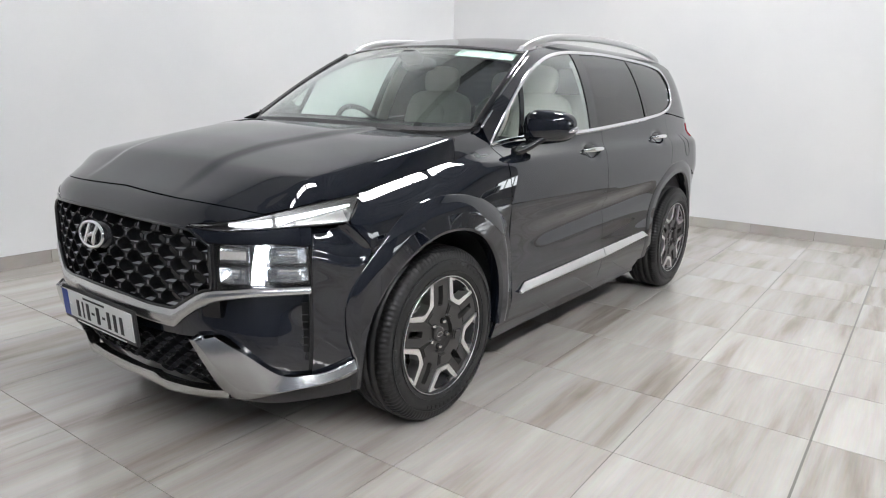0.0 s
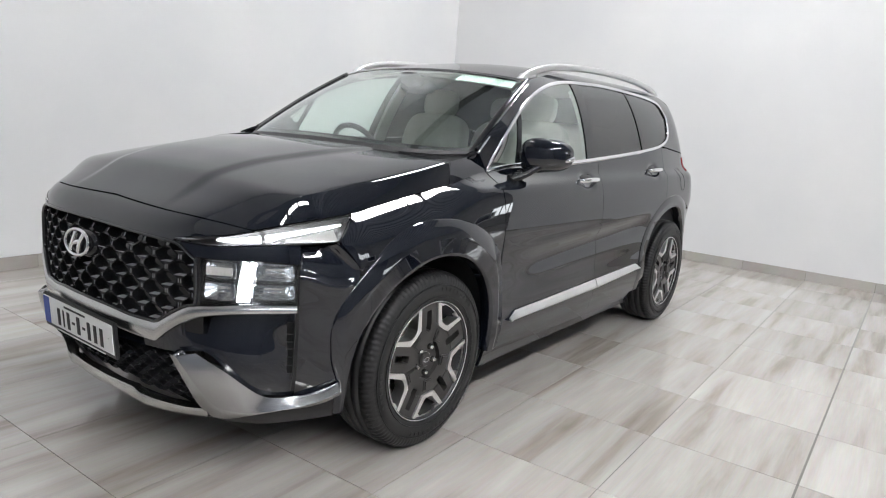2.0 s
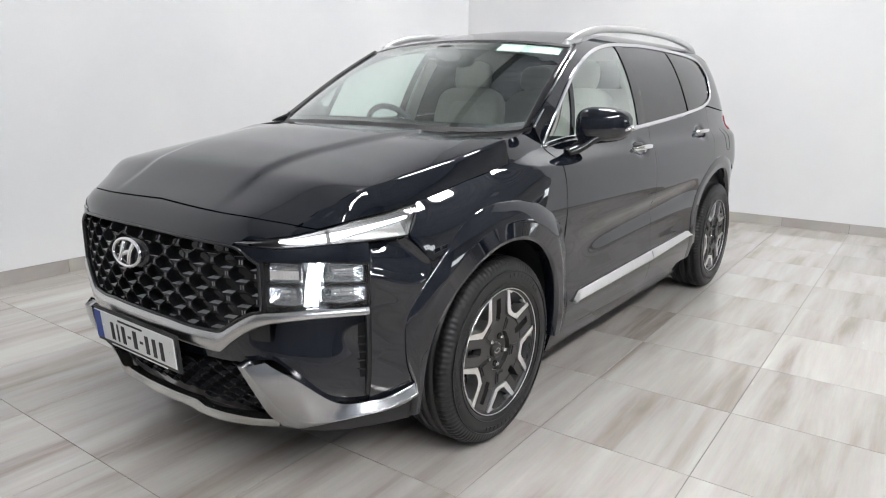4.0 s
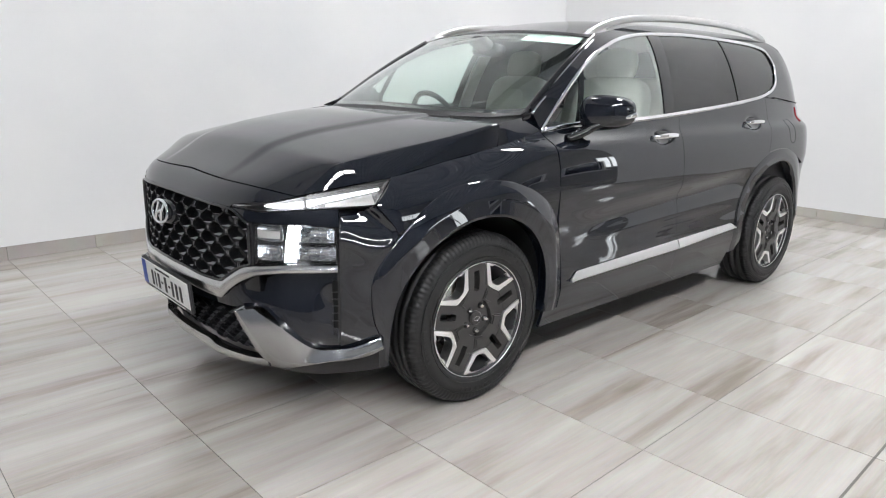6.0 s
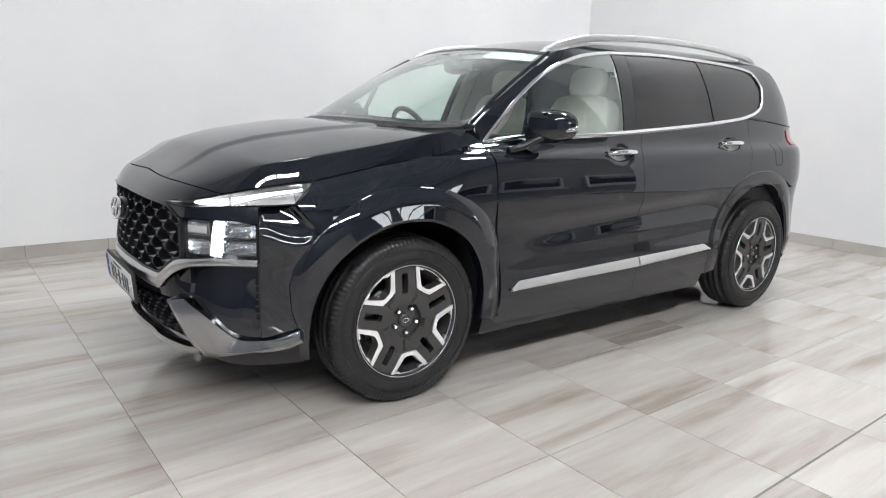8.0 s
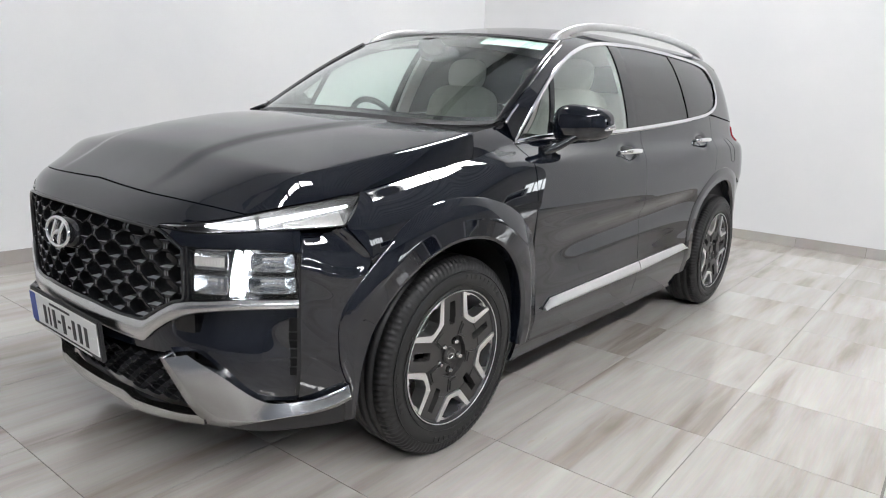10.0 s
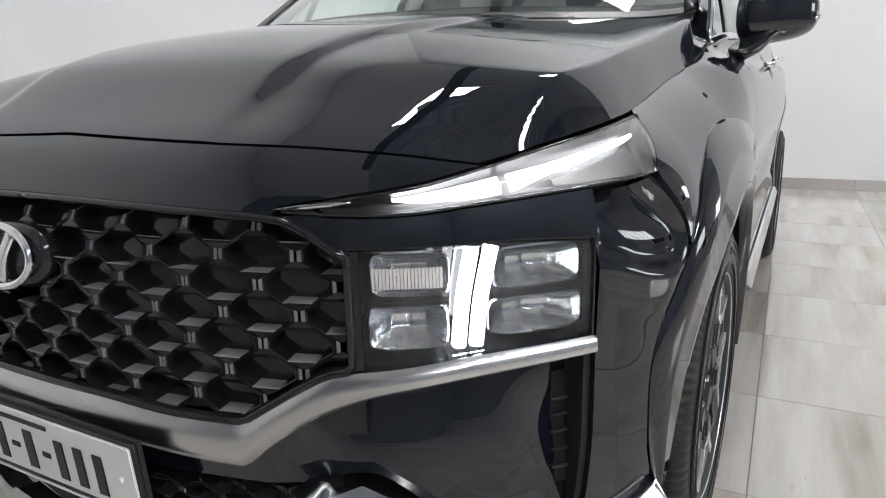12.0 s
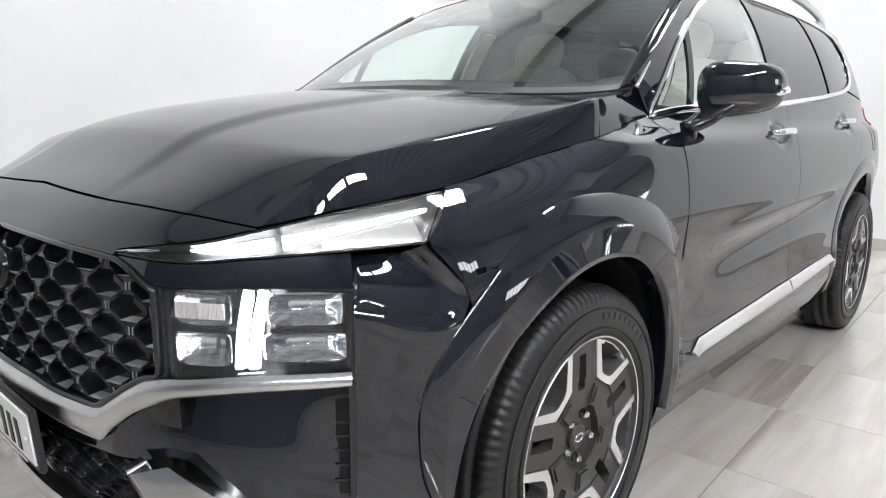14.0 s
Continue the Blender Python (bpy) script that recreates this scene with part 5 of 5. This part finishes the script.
def wheel():
    """A wheel about the origin, its face towards -y."""
    hub = new("wheel")
    hub["label"] = "two-tone alloy wheel with five slotted spokes"
    tyre(hub)
    lathe("rim", [(-0.108, 0.254), (-0.110, 0.246), (-0.100, 0.240), (-0.07, 0.225), (0.02, 0.205), (0.10, 0.225), (0.105, 0.245), (0.08, 0.24), (0.0, 0.215), (-0.07, 0.236)], TRIM, hub, 96)
    t = np.linspace(0, 2 * np.pi, 96, endpoint=False)
    sweep("rim_lip", np.stack([0.2485 * np.sin(t), np.full(96, -0.109), 0.2485 * np.cos(t)], 1), oval(0.0022, 0.003, 8), RIM_BRIGHT, hub, up=(0, -1, 0), closed=True)
    lathe("brake_disc", [(-0.02, 0.07), (-0.02, 0.165), (0.005, 0.165), (0.005, 0.07)], STEEL, hub, 64)
    lathe("hub_shell", [(-0.03, 0.001), (-0.03, 0.075), (0.03, 0.085), (0.03, 0.001)], DARK, hub, 48)
    block("caliper", (-0.19, -0.045, -0.07), (-0.115, 0.04, 0.07), TRIM, hub, 0.012)
    lathe("centre", [(-0.074, 0.0005), (-0.074, 0.078), (-0.066, 0.082), (-0.040, 0.084), (-0.040, 0.0005)], RIM_DARK, hub, 40, soft=False)
    lathe("cap", [(-0.088, 0.0005), (-0.088, 0.026), (-0.083, 0.032), (-0.066, 0.032), (-0.066, 0.0005)], RIM_DARK, hub, 40, soft=False)
    ring = np.stack([0.016 * np.cos(np.linspace(0, 2 * np.pi, 28, endpoint=False)), np.full(28, -0.0885), 0.009 * np.sin(np.linspace(0, 2 * np.pi, 28, endpoint=False))], 1)
    sweep("cap_mark", ring, oval(0.002, 0.0015, 6), CHROME, hub, up=(0, -1, 0), closed=True)
    for k in range(5):
        c = 72 * k
        for s in (-1, 1):
            p = lambda a, r: polar(c + s * a, r)
            # dark spoke halves round a slot
            prism("spoke", [p(0, 0.076), p(20, 0.077), p(36, 0.084), p(36, 0.143), p(29, 0.144), p(20.5, 0.151), p(6.0, 0.151), p(6.2, 0.127), p(0, 0.124)], -0.094, -0.06, RIM_DARK, hub, bevel=0.003)
            prism("spoke", [p(6.0, 0.151), p(20.5, 0.151), p(11.8, 0.245), p(3.6, 0.245), p(3.8, 0.212)], -0.097, -0.06, RIM_DARK, hub, bevel=0.003)
            # machined band along the opening
            prism("band", [p(21.0, 0.151), p(27.0, 0.170), p(16.4, 0.247), p(12.2, 0.247)], -0.103, -0.05, RIM_BRIGHT, hub, bevel=0.002)
            prism("band", [p(21.0, 0.151), p(29.0, 0.1445), p(36.0, 0.1435), p(36.0, 0.161), p(31.0, 0.162), p(27.0, 0.170)], -0.102, -0.05, RIM_BRIGHT, hub, bevel=0.002)
            # stepped ledge of the rim seen in the opening
            prism("ledge", [p(16.6, 0.249), p(17.4, 0.232), p(23, 0.229), p(25, 0.237), p(36, 0.237), p(36, 0.249), p(26, 0.252)], -0.098, -0.06, RIM_BRIGHT, hub, bevel=0.002)
        prism("spoke", [polar(c - 3.6, 0.245), polar(c + 3.6, 0.245), polar(c + 3.8, 0.214), polar(c - 3.8, 0.214)], -0.097, -0.06, RIM_DARK, hub, bevel=0.002)
        x, z = polar(c + 36, 0.0565)
        lathe("nut", [(-0.092, 0.0005), (-0.092, 0.007), (-0.088, 0.010), (-0.068, 0.010), (-0.068, 0.0005)], CHROME, hub, 6, soft=False).location = (x, 0, z)
        # Near-black disc paints the shade of the hole round each nut.
        lathe("nut_hole_shade", [(-0.0755, 0.0005), (-0.0755, 0.0125), (-0.073, 0.0135), (-0.073, 0.0005)], DARK, hub, 24, soft=False).location = (x, 0, z)
        for low, high, half, out in ((0.084, 0.134, 15, 0.0985), (0.090, 0.126, 11.5, 0.104)):
            prism("pad", [polar(c + 36 - half, low), polar(c + 36 + half, low), polar(c + 36 + half * 0.8, high), polar(c + 36 - half * 0.8, high)], -out, -0.08, RIM_DARK, hub, bevel=0.003)
    return hub


first = wheel()
first.parent = car
first.matrix_local = pose(0.008, -0.812, 0.370, 0, 0, -1) @ pose(0, 0, 0, 0, -4, 0)
for m in (pose(2.765, -0.825, 0.370, 0, 9, 0), pose(0, 0.818, 0.370, 0, 20, 183), pose(2.765, 0.825, 0.370, 0, 40, 180)):
    copy_thing(first, m)

# ---- inside the car ----
# Plain block added to stop light leaking through the grille and gaps.
block("bay_light_stop", (-0.72, -0.50, 0.22), (0.25, 0.50, 0.86), DARK, car, 0.02)
block("underbody", (-0.45, -0.62, 0.20), (3.3, 0.62, 0.30), DARK, car, 0.02)
block("cabin_floor", (0.25, -0.80, 0.28), (2.3, 0.80, 0.42), DASH, car, 0.02)
both("door_lining", np.stack([np.stack([np.linspace(0.42, 3.3, 12), np.full(12, -0.83), np.full(12, zz)], -1) for zz in (0.4, 0.6, 0.8)], 0), DASH, car, "dark lower door lining", 0.02)
both("door_lining", np.stack([np.stack([np.linspace(0.55, 3.2, 12), np.full(12, -y), np.full(12, zz)], -1) for y, zz in ((0.825, 0.81), (0.815, 0.95), (0.80, 1.12))], 0), LEATHER, car, "cream upper door lining", 0.02)
panel("tailgate_lining", np.stack([np.stack([np.full(9, x), np.linspace(-0.66, 0.66, 9), np.full(9, zz)], -1) for x, zz in ((3.32, 0.6), (3.30, 0.95), (3.22, 1.22))], 0), HEADLINER, car, deep=0.02)
both("quarter_lining", cabin(np.linspace(2.98, 3.2, 6)[:, None] + 0 * np.linspace(0, 1, 6), np.linspace(1.2, 1.56, 6)[None] + 0 * np.ones((6, 1))) * (1, 0.94, 1), HEADLINER, car, deep=0.01)
x = np.linspace(0, 1, 10)
D = np.stack([np.stack([np.full(21, a), np.linspace(-0.76, 0.76, 21), np.full(21, b) + 0.01 * np.cos(np.linspace(-3, 3, 21))], -1) for a, b in ((0.30, 1.10), (0.42, 1.150), (0.62, 1.165), (0.75, 1.155), (0.80, 1.10), (0.78, 0.95), (0.75, 0.7))], 0)
panel("dashboard", D, DASH, car, "dark soft dashboard", 0.03, out=(0.3, 0, 1))
t = np.linspace(0, 2 * np.pi, 48, endpoint=False)
wheel_ring = new("steering_wheel")
wheel_ring.parent = car
sweep("ring", np.stack([0 * t, 0.19 * np.cos(t), 0.19 * np.sin(t)], 1), oval(0.016, 0.016, 10), DASH, wheel_ring, up=(1, 0, 0), closed=True)
pillow("hub", (0.06, 0.16, 0.13), (-0.02, 0, 0), DASH, wheel_ring, 3, n=12)
for a in (0, 180, 270):
    c, s = math.cos(math.radians(a)), math.sin(math.radians(a))
    sweep("spoke", spline([(-0.015, 0.05 * c, 0.05 * s), (0, 0.185 * c, 0.185 * s)], 6), oval(0.018, 0.008, 8), DASH, wheel_ring, up=(1, 0, 0))
wheel_ring.matrix_local = pose(0.87, 0.38, 1.085, 0, -25, 0)


def seat(x, y, wide, rests):
    s = new("seat")
    s.parent = car
    s["label"] = "cream leather car seat"
    pillow("cushion", (0.54, wide, 0.16), (x, y, 0.68), LEATHER, s, 4, (0, -6, 0))
    pillow("backrest", (0.16, wide, 0.72), (x + 0.33, y, 1.01), LEATHER, s, 5, (0, 14, 0))
    pillow("panel", (0.13, wide * 0.5, 0.56), (x + 0.30, y, 1.01), LEATHER, s, 5, (0, 14, 0))
    for dy in rests:
        pillow("headrest", (0.10, 0.27, 0.19), (x + 0.42, y + dy, 1.435), LEATHER, s, 3, (0, 10, 0), n=16)
        for e in (-0.06, 0.06):
            sweep("post", spline([(x + 0.40, y + dy + e, 1.26), (x + 0.415, y + dy + e, 1.36)], 4), oval(0.006, 0.006, 6), CHROME, s, up=(1, 0, 0))


seat(1.22, -0.37, 0.50, (0,))
seat(1.22, 0.37, 0.50, (0,))
seat(2.10, 0, 1.30, (-0.40, 0.40))
pillow("console", (0.9, 0.24, 0.34), (0.95, 0, 0.70), DASH, car, 5)
panel("headliner", (R[2:-2, 2:-2] - np.array([0, 0, 0.045])), HEADLINER, car, deep=0.01, out=(0, 0, -1))
both("pillar_lining", np.stack([np.stack([1.46 + 0.06 * np.linspace(0, 1, 6), -glass_half(1.5, np.linspace(1.15, 1.55, 6)) + 0.03, np.linspace(1.15, 1.55, 6)], -1) + np.array([d, 0, 0]) for d in (0, 0.1)], 0), HEADLINER, car, deep=0.02)
pillow("mirror_pod", (0.07, 0.24, 0.07), (0.93, 0, 1.50), DASH, car, 3, (0, 20, 0), n=14, label="rear view mirror")
pillow("sensor_pod", (0.10, 0.14, 0.06), (0.87, 0, 1.535), TRIM, car, 3, (0, 30, 0), n=12)

# ---- floor, skirting ----
ground = room_block("floor", (-12, -12, -0.30), (16, 6, -0.0026), GROUT, "floor of polished beige streaked stone-look tiles", category="floor")


def tile_mesh(name, w, d, mat, thick=0.012):
    a, c = w / 2, d / 2
    b = 0.0005
    v = [(-a, -c, -thick), (a, -c, -thick), (a, c, -thick), (-a, c, -thick), (-a, -c, -b), (a, -c, -b), (a, c, -b), (-a, c, -b), (-a + b, -c + b, 0), (a - b, -c + b, 0), (a - b, c - b, 0), (-a + b, c - b, 0)]
    f = [(k, (k + 1) % 4, 4 + (k + 1) % 4, 4 + k) for k in range(4)] + [(4 + k, 4 + (k + 1) % 4, 8 + (k + 1) % 4, 8 + k) for k in range(4)] + [(8, 9, 10, 11)]
    return mesh(name, v, f, mat, False)


JOINT = 0.003
one = tile_mesh("tile", PITCH - JOINT, PITCH - JOINT, TILE)
near, far = [], []
for i in range(-14, 23):
    for j in range(-13, 8):
        x, y = TILE_X + PITCH * (i + 0.5), TILE_Y + PITCH * (j + 0.5)
        if -8.3 < x < 14.3 and -9.3 < y < SIDE + 0.3 and not (x > BACK + 0.3 and y > SIDE):
            (near if -3.4 < x < 5.8 and -4.0 < y < 3.2 else far).append((x, y))
for x, y in near:
    ob = obj("tile", one, ground)
    ob.location = (x, y, 0)
verts, faces = [], []
for x, y in far:
    k = len(verts)
    h = (PITCH - JOINT) / 2
    verts += [(x - h, y - h, 0), (x + h, y - h, 0), (x + h, y + h, 0), (x - h, y + h, 0)]
    faces.append((k, k + 1, k + 2, k + 3))
rest = obj("tiles", mesh("tiles", verts, faces, TILE, False), ground)
rest["kind"] = "stuff"
# movement joint along one row
y = TILE_Y - PITCH
room_block("floor_trim", (-8, y - 0.0045, -0.002), (BACK, y + 0.0045, 0.0005), GROUT, "dark movement joint between rows of floor tiles", category="floor joint")

# small scuffs on the tiles
SCUFF = material("floor_scuff", (0.30, 0.265, 0.23), 0.3)
rng = random.Random(5)
for x, y, size in ((0.25, -1.11, 0.015), (0.31, -1.14, 0.010), (-0.45, -1.75, 0.010), (1.15, -1.62, 0.012), (2.1, -2.0, 0.010)):
    t = np.linspace(0, 2 * np.pi, 9, endpoint=False)
    rad = np.array([size * rng.uniform(0.35, 1.0) for _ in t])
    v = [(x + 1.8 * a * math.cos(b), y + 0.6 * a * math.sin(b), 0.0006) for a, b in zip(rad, t)]
    obj("scuff", mesh("scuff", v, [tuple(range(9))], SCUFF, False), ground, "dark scuff mark")

base_n = room_block("baseboard_north", (-8, SIDE - 0.006, 0.0), (BACK, SIDE + 0.01, 0.098), GROUT, "skirting of tile strips along the wall", category="baseboard")
base_e = room_block("baseboard_east", (BACK - 0.006, -4.3, 0.0), (BACK + 0.01, SIDE, 0.098), GROUT, "skirting of tile strips along the wall", category="baseboard")


def strip_mesh(w, h, t):
    bm = bmesh.new()
    bmesh.ops.create_cube(bm, size=1)
    for v in bm.verts:
        v.co = Vector((v.co.x * w, v.co.y * t, v.co.z * h))
    me = bpy.data.meshes.new("tile_strip")
    bm.to_mesh(me)
    bm.free()
    me.materials.append(TILE)
    return me


strip = strip_mesh(PITCH - JOINT, 0.098, 0.008)
for i in range(-13, 9):
    x = TILE_X + PITCH * (i + 0.5)
    if x < BACK - 0.3:
        ob = obj("tile_strip", strip, base_n)
        ob.location = (x, SIDE - 0.0105, 0.0495)
for j in range(-5, 8):
    y = TILE_Y + PITCH * (j + 0.5)
    if -4.1 < y < SIDE - 0.2:
        ob = obj("tile_strip", strip, base_e)
        ob.matrix_local = pose(BACK - 0.0105, y, 0.0495, 0, 0, 90)
